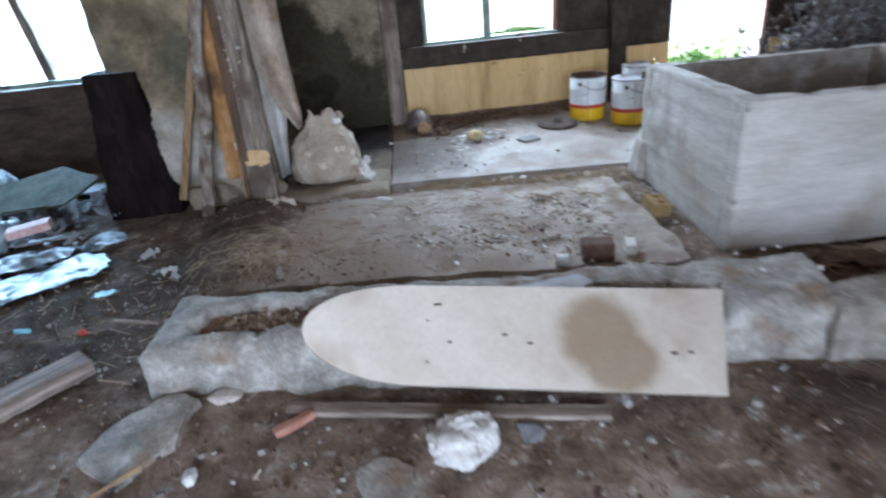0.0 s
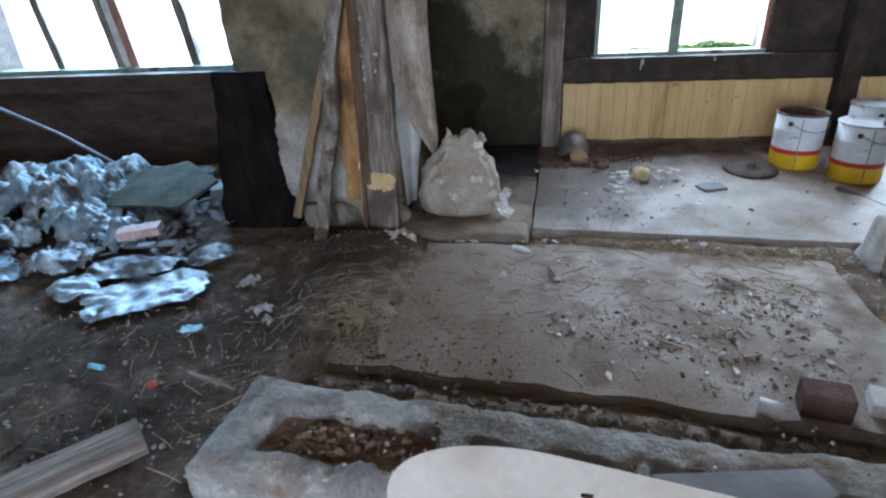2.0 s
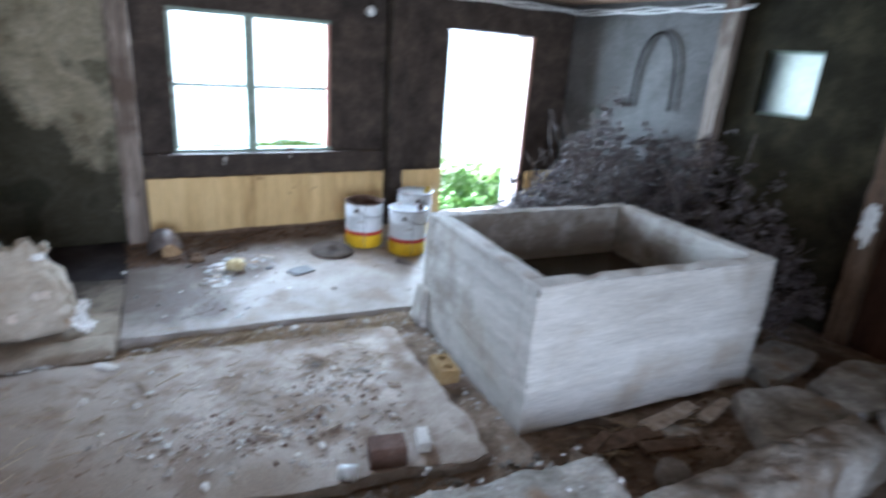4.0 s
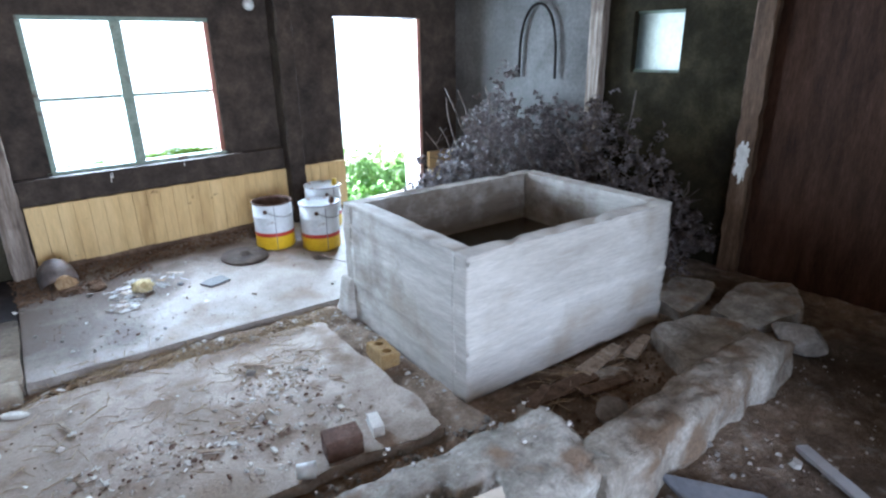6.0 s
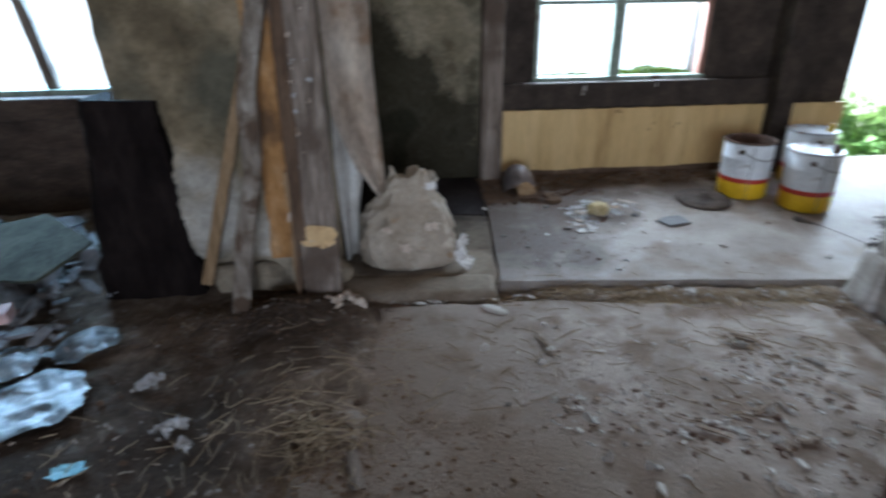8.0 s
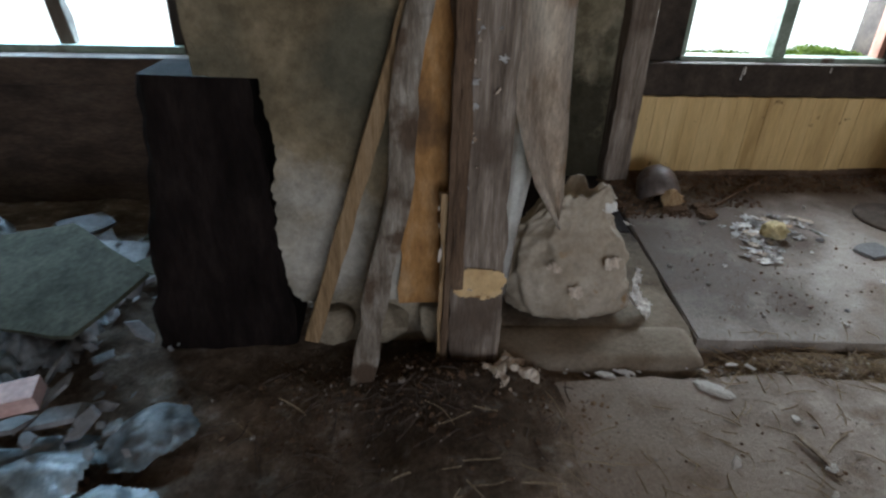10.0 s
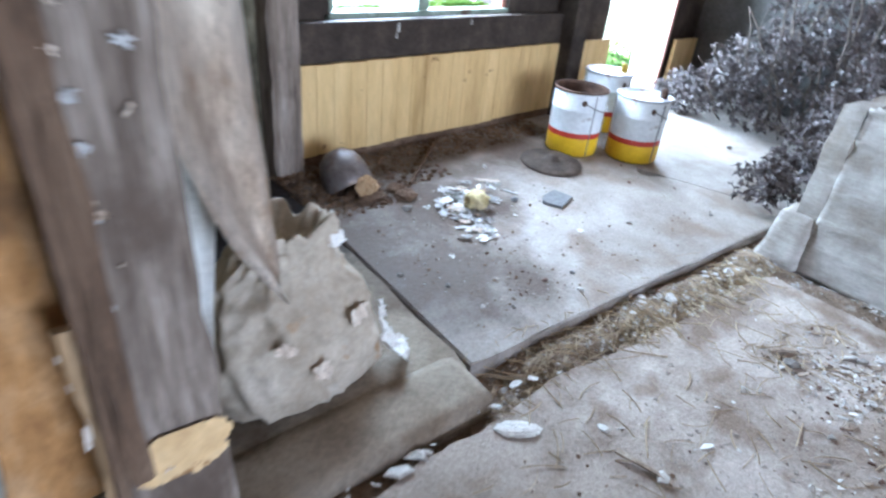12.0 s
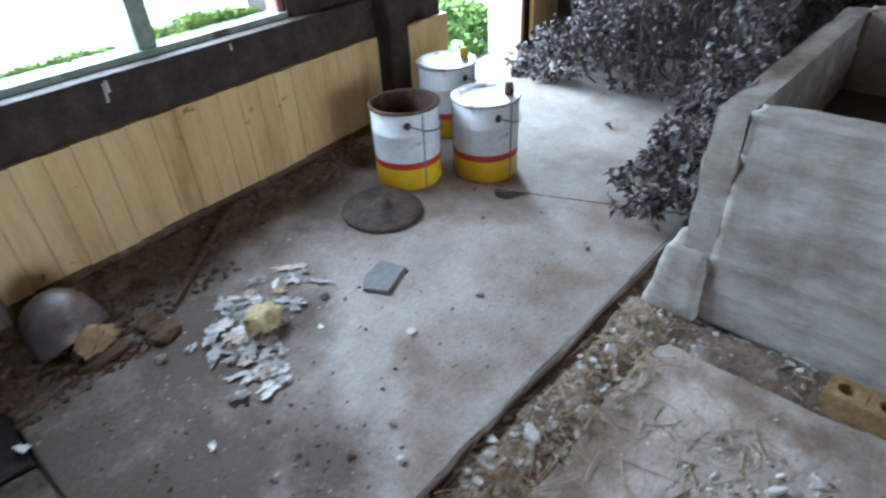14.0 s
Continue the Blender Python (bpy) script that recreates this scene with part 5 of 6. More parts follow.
# ---- litter, leaves and plants ----
def scatter(name, rects, count, size, height, m, label, category, seed, long=1.0, lift=0.3, flat=0.12, parent=None):
    """Many small flakes, chips or straws lying over (x0, x1, y0, y1, z) patches, joined into one mesh."""
    rng = random.Random(seed)
    vs, fs = [], []
    for _ in range(count):
        x0, x1, y0, y1, z = rng.choice(rects)
        c = Vector((rng.uniform(x0, x1), rng.uniform(y0, y1), 0))
        c.z = height(c.x, c.y) if z is None else z
        s = size * rng.uniform(0.35, 1.0) ** 1.4 * rng.choice((0.5, 0.7, 1.0, 1.0, 1.5))
        a = rng.uniform(0, math.pi * 2)
        r = Euler((rng.gauss(0, lift), rng.gauss(0, lift), a)).to_matrix()
        k = rng.choice((4, 5, 5, 6)) if long < 2 else 4
        th = s * flat * rng.uniform(0.4, 1.2)
        n = len(vs)
        ring = [Vector((math.cos(2 * math.pi * i / k + 0.4) * s * long * rng.uniform(0.7, 1.1), math.sin(2 * math.pi * i / k + 0.4) * s * rng.uniform(0.5, 1.0) * (1 if long < 2 else 0.5), 0)) for i in range(k)]
        for sgn in (0, 1):
            for p in ring:
                q = r @ (p * (1 - 0.2 * sgn) + Vector((0, 0, th * 2 * sgn)))
                vs.append(tuple(c + q + Vector((0, 0, th * 0.5))))
        fs.append(tuple(range(n + k, n + 2 * k)))
        for i in range(k):
            fs.append((n + i, n + (i + 1) % k, n + k + (i + 1) % k, n + k + i))
    me = bpy.data.meshes.new(name)
    me.from_pydata(vs, [], fs)
    me.materials.append(m)
    return tagged(new(name, me), label, category, kind="stuff")


def leaf_mesh(name, points, size, m, seed, parent=None, droop=0.5):
    """Curled leaves, each two folded halves, at the given points."""
    rng = random.Random(seed)
    vs, fs = [], []
    for p in points:
        s = size * rng.uniform(0.5, 1.3)
        r = Euler((rng.gauss(0, droop), rng.gauss(0, droop), rng.uniform(0, 6.28))).to_matrix()
        n = len(vs)
        fold = rng.uniform(0.1, 0.5)
        for q in ((0, 0, 0), (0.5, 0.32, fold * 0.6), (1.0, 0, -0.25), (0.5, -0.32, fold * 0.6), (0.5, 0, 0)):
            vs.append(tuple(Vector(p) + r @ (Vector(q) * s)))
        fs += [(n, n + 4, n + 1), (n + 4, n + 2, n + 1), (n, n + 3, n + 4), (n + 4, n + 3, n + 2)]
    me = bpy.data.meshes.new(name)
    me.from_pydata(vs, [], fs)
    me.materials.append(m)
    ob = new(name, me)
    ob.parent = parent
    return ob


def pile_height(x, y):
    """Top of the heap of dry branches."""
    far = 1.30 * math.exp(-(((x - 4.1) / 0.62) ** 2 + ((y - 4.75) / 0.62) ** 2))
    strip = 0.86 * math.exp(-(((y - 4.30) / 0.15) ** 2)) * max(0.0, min(1.0, (x - 2.30) / 0.55)) * (1 if x < 4.2 else 0)
    side = 1.24 * math.exp(-(((x - 4.12) / 0.40) ** 2 + ((y - 3.80) / 0.55) ** 2))
    door = 0.55 * math.exp(-(((x - 4.0) / 0.35) ** 2 + ((y - 5.4) / 0.3) ** 2))
    low = 0.16 * math.exp(-(((x - 2.45) / 0.2) ** 2 + ((y - 4.42) / 0.14) ** 2))
    return max(far, strip, side, door, low)


rng = random.Random(5)
tub_inv = tub.matrix_world.inverted()


def in_pile(x, y, z):
    """Inside the heap, clear of the tub and of the way to the door."""
    hgt = pile_height(x, y) * (1 + 0.40 * noise.fractal((x * 3.2, y * 3.2, 1.0), 0.9, 2.0, 3))
    if z > 0.06 + hgt or hgt < 0.05 or x > 4.45 or (y > 4.60 and x < 3.52 + 0.06 * noise.noise((y * 9, 0, 0))):
        return False
    q = tub_inv @ Vector((x, y, z))
    return not (-0.03 < q.x < L + 0.03 and -0.03 < q.y < D + 0.03)


pile = holder("dry_branch_pile", (3.9, 4.7, 0.06), "tall heap of dry branches with curled grey dead leaves", "dead branches")
inv = Vector((3.9, 4.7, 0.06))
pts, sprigs = [], bmesh.new()
while len(pts) < 21000:
    x, y = rng.uniform(2.2, 4.46), rng.uniform(3.0, 5.8)
    hgt = pile_height(x, y)
    if hgt < 0.05:
        continue
    z = 0.06 + hgt * 1.2 * (rng.random() ** 0.6)
    if not in_pile(x, y, z):
        continue
    # a thin sprig with leaves crowded along it
    d = Vector((rng.gauss(-0.25, 0.55), rng.gauss(-0.1, 0.55), rng.gauss(0.25, 0.5))).normalized()
    ln = rng.uniform(0.10, 0.26)
    ends = []
    for i in range(int(rng.uniform(12, 26))):
        t = rng.random()
        p = Vector((x, y, z)) + d * ln * t + Vector((0, 0, -0.05 * t * t)) + Vector((rng.gauss(0, 0.012), rng.gauss(0, 0.012), rng.gauss(0, 0.012)))
        if in_pile(p.x, p.y, p.z - 0.10) and p.z > 0.06:
            pts.append(tuple(p))
            ends.append(t)
    if ends:
        w = d.orthogonal().normalized() * 0.0018
        u = d.cross(w)
        a, c = Vector((x, y, z)) - inv, Vector((x, y, z)) + d * ln * max(ends) + Vector((0, 0, -0.05 * max(ends) ** 2)) - inv
        tri = [sprigs.verts.new(q + o) for q in (a, c) for o in (w, u, -w - u)]
        for i in range(3):
            sprigs.faces.new((tri[i], tri[(i + 1) % 3], tri[3 + (i + 1) % 3], tri[3 + i]))
tagged(leaf_mesh("dead_leaves", [Vector(p) - inv for p in pts], 0.044, M_LEAF, 6, pile), kind="stuff")
tagged(part("brushwood", sprigs, M_TWIG, pile), kind="stuff")
for k in range(46):
    b = Vector((rng.uniform(3.62, 4.35), rng.choice((rng.uniform(4.3, 5.2), rng.uniform(3.3, 5.0))), 0.08))
    if (tub_inv @ b).x < L + 0.05 and (tub_inv @ b).y < D + 0.05:
        b.y += 0.8
    d = Vector((rng.gauss(-0.05, 0.35), rng.gauss(0, 0.3), 1.0)).normalized()
    ln = max(0.25, pile_height(b.x, b.y) * rng.uniform(0.8, 1.2))
    path = [b + d * ln * t + Vector((noise.noise((k, t * 3, 0)), noise.noise((k, t * 3, 5)), 0)) * 0.07 - inv for t in [i / 7 for i in range(8)]]
    bm = tube(path, 0.006, 5)
    for _ in range(4):
        i = rng.randrange(2, 7)
        e = path[i] + Vector((rng.gauss(0, 0.12), rng.gauss(0, 0.12), rng.uniform(0.02, 0.16)))
        sub = tube([path[i], (path[i] + e) / 2 + Vector((0, 0, 0.015)), e], 0.0028, 4)
        tmp = bpy.data.meshes.new("twig")
        sub.to_mesh(tmp)
        sub.free()
        bm.from_mesh(tmp)
        bpy.data.meshes.remove(tmp)
    part("branch", bm, M_TWIG, pile)

# greenery outside the door and moss on the sill
gp = []
for _ in range(3800):
    x, y = rng.uniform(2.2, 5.6), 6.3 + abs(rng.gauss(0, 0.9))
    z = -0.1 + 0.40 * rng.random() ** 1.3 * (0.6 + 0.6 * noise.noise((x * 2.2, y * 2.2, 0)))
    gp.append((x, y, z))
tagged(leaf_mesh("weeds", gp, 0.10, M_BLADE, 8, None, 0.8), "lush green weeds growing outside the doorway", "weeds", kind="stuff")
mp = []
for x0, x1, hh, k in ((0.84, 1.32, 0.02, 1500), (1.42, 1.96, 0.055, 3400)):
    for _ in range(k):
        x = rng.uniform(x0, x1)
        env = hh * (0.35 + 0.65 * math.sin(math.pi * min(1, max(0, (x - x0) / (x1 - x0)))) + 0.5 * noise.noise((x * 14, 1, 1)))
        mp.append((x, rng.uniform(6.02, 6.15), 0.745 + max(0.004, env) * rng.random()))
tagged(leaf_mesh("sill_moss", mp, 0.016, M_MOSS, 9, None, 0.9), "bright green moss on the outer window sill", "moss", kind="stuff")

# plastic rubbish heap by the wide window
for k, (x, y, z, w, d, hh, dm, tn, m, lab) in enumerate((
        (-3.35, 5.05, 0.0, 0.55, 0.45, 0.10, 0.26, 10, M_PLASTIC2, "stuffed whitish plastic bag in the rubbish heap"),
        (-2.95, 5.10, 0.0, 0.50, 0.42, 0.10, 0.24, 70, M_PLASTIC, "stuffed clear plastic bag in the rubbish heap"),
        (-2.62, 5.20, 0.0, 0.42, 0.36, 0.08, 0.20, 30, M_PLASTIC2, "grey plastic bag in the rubbish heap"),
        (-3.10, 4.72, 0.02, 0.55, 0.45, 0.10, 0.20, 50, M_PLASTIC, "crumpled clear plastic bag in the rubbish heap"),
        (-2.75, 4.62, 0.03, 0.45, 0.40, 0.10, 0.17, 110, M_PLASTIC2, "crumpled white bag with dark dirt in it"),
        (-3.45, 4.55, 0.0, 0.50, 0.45, 0.09, 0.18, 20, M_PLASTIC, "crumpled clear plastic bag in the rubbish heap"),
        (-2.45, 4.40, 0.02, 0.48, 0.40, 0.09, 0.12, -20, M_PLASTIC, "crumpled clear plastic film on the heap"),
        (-2.85, 4.22, 0.0, 0.50, 0.42, 0.08, 0.10, 35, M_PLASTIC2, "flattened grey plastic bag on the heap"),
        (-2.10, 4.30, 0.02, 0.36, 0.32, 0.09, 0.10, 65, M_PLASTIC, "crumpled clear plastic film on the heap"),
        (-1.82, 3.98, -0.01, 0.52, 0.30, 0.07, 0.04, 18, M_PLASTIC, "torn clear plastic film on the earth floor"),
        (-1.62, 3.70, -0.03, 0.60, 0.42, 0.045, 0.02, 28, M_PLASTIC, "flat sheet of pale blue-white plastic film"),
        (-1.48, 4.12, -0.02, 0.26, 0.22, 0.05, 0.03, 50, M_PLASTIC, "small scrap of clear plastic film"),
        (-2.30, 4.02, 0.0, 0.46, 0.34, 0.08, 0.07, 80, M_PLASTIC2, "flattened grey plastic bag on the heap"),
        (-2.62, 3.85, -0.01, 0.40, 0.30, 0.07, 0.05, 140, M_PLASTIC, "torn clear plastic film on the heap"),
        (-3.15, 4.25, 0.0, 0.55, 0.40, 0.09, 0.12, 15, M_PLASTIC, "crumpled clear plastic bag in the rubbish heap"),
        (-2.02, 3.72, -0.01, 0.34, 0.24, 0.06, 0.03, -40, M_PLASTIC, "torn clear plastic film on the earth floor"),
        (-1.98, 4.55, 0.0, 0.40, 0.34, 0.08, 0.09, 25, M_PLASTIC2, "crumpled grey plastic bag under a board"),
        (-2.55, 4.80, 0.03, 0.44, 0.36, 0.10, 0.16, -35, M_PLASTIC, "stuffed clear plastic bag in the rubbish heap"),
        (-3.45, 4.05, 0.0, 0.50, 0.40, 0.08, 0.10, 60, M_PLASTIC2, "flattened grey plastic bag on the heap"),
        (-3.8, 5.0, 0.0, 0.5, 0.5, 0.1, 0.25, 0, M_PLASTIC2, "stuffed whitish plastic bag in the rubbish heap"),
        (-3.9, 4.4, 0.0, 0.5, 0.5, 0.1, 0.15, 0, M_PLASTIC, "crumpled clear plastic bag in the rubbish heap"))):
    bm = moved(crumple(w * 1.05, d * 1.05, hh * (1.25 if dm > 0.06 else 0.8), 46, k * 5.3 + 1, 4.8 if dm > 0.06 else 3.2, 0.10, dm * 0.8), pose(x, y, z, 0, 0, tn))
    for v in bm.verts:
        v.co.z += dirt_height(v.co.x, v.co.y) + (0.008 if dm > 0.06 else 0.016 - min(z, 0.0))
    thing("plastic_bag" if dm > 0.06 else "plastic_film", bm, m, lab, "plastic bag", group="rubbish heap")
thing("fallen_panel", moved(prism(ragged([(-0.48, -0.16), (0.40, -0.24), (0.52, 0.02), (0.05, 0.30), (-0.42, 0.20)], 0.08, 0.008, 2.0), 0, 0.015, 0.002), pose(-2.08, 4.66, 0.185, 16, -8, -14)), M_GREEN, "large olive-grey sheet of board on the rubbish", "board")
thing("pink_box", moved(box_bm(-0.12, 0.12, -0.045, 0.045, 0, 0.05, 0.004), pose(-1.87, 4.13, 0.10, 4, -6, 12)), M_PINK, "faded pink cardboard box on the plastic", "box")
thing("red_rag", moved(crumple(0.22, 0.12, 0.06, 14, 3.0, 12, 0.2), pose(-2.45, 3.98, 0.0, 0, 0, 30)), M_BRICK, "dark red rag in the rubbish", "rag")
thing("blue_packet", moved(crumple(0.12, 0.08, 0.02, 10, 6.0, 14, 0.15), pose(-1.22, 3.42, -0.04, 0, 0, 20)), M_BLUE, "small blue and white packet on the earth", "packet")
thing("plastic_cane", tube([(-3.75, 5.35, 0.62), (-3.2, 5.30, 0.40), (-2.62, 5.20, 0.12)], 0.012, 8), M_SLATE, "pale blue-grey plastic pipe leaning on the heap", "pipe")
for k, (x, y, tn) in enumerate(((-1.98, 5.15, 20), (-1.70, 5.0, -30), (-2.2, 5.35, 60), (-1.75, 5.3, 10), (-2.0, 4.95, 90))):
    thing("slate_shard", moved(prism(ragged([(-0.13, -0.08), (0.12, -0.09), (0.15, 0.05), (-0.05, 0.10)], 0.05, 0.012, k), 0, 0.012, 0.002), pose(x, y, 0.03 + 0.015 * k, 6, 8 - 3 * k, tn)), M_GREEN if k % 2 else M_SLATE, "broken grey shard of roofing sheet", "shard", group="roofing shards")
for k, (x, y, r) in enumerate(((-1.126, 3.845, 0.045), (-0.966, 3.60, 0.052), (-0.885, 3.49, 0.03))):
    thing("paper_ball", moved(crumple(r * 2.4, r * 2, 0.06, 14, 7.0 + k, 18, 0.2, 0.02), pose(x, y, dirt_height(x, y), 0, 0, 50 * k)), M_SCRAP, "crumpled dirty paper on the earth", "paper", group="paper balls")

# cables and lamp holder under the ceiling
cab = holder("ceiling_cable", (3.4, 5.86, 2.06), "white cables clipped under the ceiling", "cable")
for k in range(3):
    pth = [Vector((x, 5.90 - 0.02 * k, 2.085 - 0.018 * k - 0.02 * abs(math.sin(x * 4 + k)))) - Vector((3.4, 5.86, 2.06)) for x in [2.3 + 0.2 * i for i in range(11)]]
    pth += [Vector((4.44 - 0.02 * k, y, 2.07 - 0.02 * k - 0.02 * abs(math.sin(y * 5 + k)))) - Vector((3.4, 5.86, 2.06)) for y in [5.8 - 0.2 * i for i in range(10)]]
    part("cable", tube(pth, 0.007, 6), M_WHITEPVC, cab)
lampb = holder("lamp_holder", (2.32, 5.86, 1.86), "white porcelain lamp holder on the wall", "lamp holder")
part("holder", moved(lathe([(0.0, 0.0), (0.04, 0.0), (0.045, 0.03), (0.03, 0.06), (0.0, 0.065)], 18), pose(0, 0.07, 0, 90, 0, 0)), M_WHITEPVC, lampb, smooth=True)
part("cord", tube([(0, 0.04, 0.03), (0.0, 0.03, 0.14), (0.01, 0.03, 0.26)], 0.006, 6), M_DARKPOST, lampb)
thing("hose_loop", tube([(4.47, 5.02 - 0.21 * (1 - math.cos(a)), 1.25 + (0.62 * math.sin(a) ** 0.6 if math.sin(a) > 0 else 0)) for a in [math.pi * i / 20 for i in range(21)]], 0.012, 8), M_DARKPOST, "black hose hung in a loop on the grey wall", "hose", smooth=True)
thing("torn_wallpaper", moved(crumple(0.10, 0.34, 0.02, 14, 3.0, 9, 0.2), pose(4.395, 2.89, 0.75, 90, 0, -90)), M_PAPER, "torn pale patch on the plank post", "paper patch")

# grit, chips, straw
gz = lambda x, y: dirt_height(x, y)
bz = lambda x, y: slab_z(y)
def straws(name, spots, count, length, height, m, label, seed, lift=0.012):
    """Thin bent stalks lying crosswise round (x, y, spread x, spread y) spots."""
    rng = random.Random(seed)
    vs, fs = [], []
    for _ in range(count):
        cx, cy, sx, sy = rng.choice(spots)
        c = Vector((rng.gauss(cx, sx), rng.gauss(cy, sy), 0))
        a = rng.uniform(0, 2 * math.pi)
        ln, bow, r = length * rng.uniform(0.3, 1.0), rng.gauss(0, 0.25), rng.uniform(0.0008, 0.0019)
        up = abs(rng.gauss(0, lift))
        n = len(vs)
        for i in range(5):
            t = i / 4 - 0.5
            b = a + bow * t
            p = c + Vector((math.cos(b), math.sin(b), 0)) * ln * t
            p.z = height(p.x, p.y) + r + up * (0.3 + t + 0.5)
            side = Vector((-math.sin(b), math.cos(b), 0)) * r
            vs += [tuple(p + side), tuple(p - side), tuple(p + Vector((0, 0, 1.6 * r)))]
        for i in range(4):
            for j in range(3):
                fs.append((n + 3 * i + j, n + 3 * i + (j + 1) % 3, n + 3 * i + 3 + (j + 1) % 3, n + 3 * i + 3 + j))
    me = bpy.data.meshes.new(name)
    me.from_pydata(vs, [], fs)
    me.materials.append(m)
    return tagged(new(name, me), label, "straw", kind="stuff")


def floor_top(x, y):
    """Height of what lies uppermost: front slab, rear slabs or earth."""
    if 2.96 - 0.13 * (x - 0.6) + 0.08 < y < 4.27 - 0.12 * max(0.0, x - 0.4) and -0.42 < x < 1.70:
        return max(0.0, dirt_height(x, y))
    if y > 4.45 - 0.09 * (x - 0.33) and x > -0.4:
        return slab_z(y)
    return dirt_height(x, y)


straws("floor_straw", [(-0.48, 3.55, 0.16, 0.16), (-0.44, 3.45, 0.09, 0.10), (-0.46, 3.42, 0.06, 0.08), (-0.75, 3.5, 0.35, 0.25), (-1.1, 3.2, 0.4, 0.4)], 330, 0.14, floor_top, M_STRAW, "dry straw and hay stalks on the earth", 12)
straws("slab_straw", [(0.1, 3.8, 0.35, 0.2), (0.7, 3.75, 0.4, 0.25), (1.25, 3.85, 0.18, 0.12)], 230, 0.13, floor_top, M_STRAW, "dry straw on the concrete slab", 13, 0.004)
straws("strip_straw", [(1.0, 4.25, 0.12, 0.05), (1.35, 4.2, 0.16, 0.06), (1.7, 4.15, 0.12, 0.06), (0.6, 4.32, 0.15, 0.05)], 520, 0.17, floor_top, M_STRAW, "dry straw in the gap between the slabs", 33, 0.012)
straws("rubble_straw", [(2.5, 2.72, 0.25, 0.06)], 60, 0.25, floor_top, M_STRAW, "dry straw at the foot of the tub", 34, 0.02)
straws("earth_fibres", [(-1.5, 2.9, 0.5, 0.4), (0.2, 1.9, 0.6, 0.3), (1.6, 1.8, 0.6, 0.3), (-0.8, 4.15, 0.3, 0.1)], 700, 0.10, floor_top, M_TWIG, "fine dark roots and twigs on the earth", 35, 0.006)

# loose pieces lying on the front slab, one by one
_r = random.Random(77)
for k, (x, y, w, kind) in enumerate(((1.205, 3.81, 0.06, 0), (1.21, 3.53, 0.035, 1), (0.43, 3.857, 0.05, 1), (0.837, 3.349, 0.07, 2), (1.065, 3.44, 0.06, 2), (0.472, 3.434, 0.04, 1), (0.42, 3.905, 0.10, 2), (1.42, 3.66, 0.04, 0), (1.30, 3.42, 0.03, 1), (0.95, 3.62, 0.03, 0), (0.70, 3.55, 0.035, 1), (1.38, 3.30, 0.03, 1), (1.12, 3.28, 0.045, 2), (0.60, 3.22, 0.03, 1), (0.20, 3.55, 0.03, 0), (1.50, 3.5, 0.04, 2), (0.90, 3.15, 0.03, 1), (1.24, 3.86, 0.07, 2))):
    tn = _r.uniform(0, 180)
    if kind == 2:
        thing("wood_splinter", moved(lean(plank(w * 1.5, 0.018, 0.007, 0.004, 50.0 + k, 0.6), (-w * 0.75, 0, 0.006), (w * 0.75, 0, 0.012), (0, 0, 1)), pose(x, y, 0.002, 0, 0, tn)), M_BARKCHIP, "small splinter of greyish wood on the slab", "splinter", group="splinters")
    elif kind == 1:
        thing("plaster_chip", moved(rock(w * 0.55, w * 0.4, w * 0.25, 60 + k, 14), pose(x, y, 0.0, 0, 0, tn)), M_WHITESTONE, "small whitish plaster chip on the slab", "plaster chip", group="plaster chips")
    else:
        thing("stone_chip", moved(rock(w * 0.6, w * 0.45, w * 0.28, 60 + k, 16), pose(x, y, 0.0, 0, 0, tn)), M_STONE, "small brown-grey stone on the slab", "stone", group="stones on the slab")
# and on the pale slab behind
for k, (x, y, w, m) in enumerate(((1.316, 4.752, 0.05, M_PAPER), (0.68, 4.90, 0.04, M_PAPER), (1.596, 4.674, 0.035, M_STONE), (1.017, 4.57, 0.03, M_SLATE), (0.946, 4.481, 0.035, M_WHITESTONE), (2.07, 4.497, 0.03, M_STONE), (2.006, 4.927, 0.025, M_BRICK), (1.417, 5.437, 0.04, M_WHITESTONE), (0.562, 4.617, 0.025, M_WHITESTONE), (0.653, 4.55, 0.03, M_STONE), (0.878, 4.596, 0.03, M_BRICK), (0.54, 4.771, 0.03, M_STONE), (0.382, 5.288, 0.05, M_PAPER), (1.27, 5.10, 0.05, M_SLATE), (1.159, 4.997, 0.03, M_PAPER), (0.771, 5.28, 0.05, M_STONE), (3.166, 4.884, 0.05, M_TWIG), (0.434, 4.913, 0.03, M_STONE))):
    if m is M_PAPER:
        thing("paper_scrap", moved(crumple(w, w * 0.6, 0.012, 10, 90.0 + k, 22, 0.25), pose(x, y, slab_z(y) + 0.003, 0, 0, 70 * k)), m, "small curled white paper scrap on the slab", "paper", group="paper scraps")
    else:
        thing("stone_chip", moved(rock(w * 0.55, w * 0.4, w * 0.28, 90 + k, 14), pose(x, y, slab_z(y), 0, 0, 70 * k)), m, "small loose chip on the pale slab", "stone", group="chips on the pale slab")

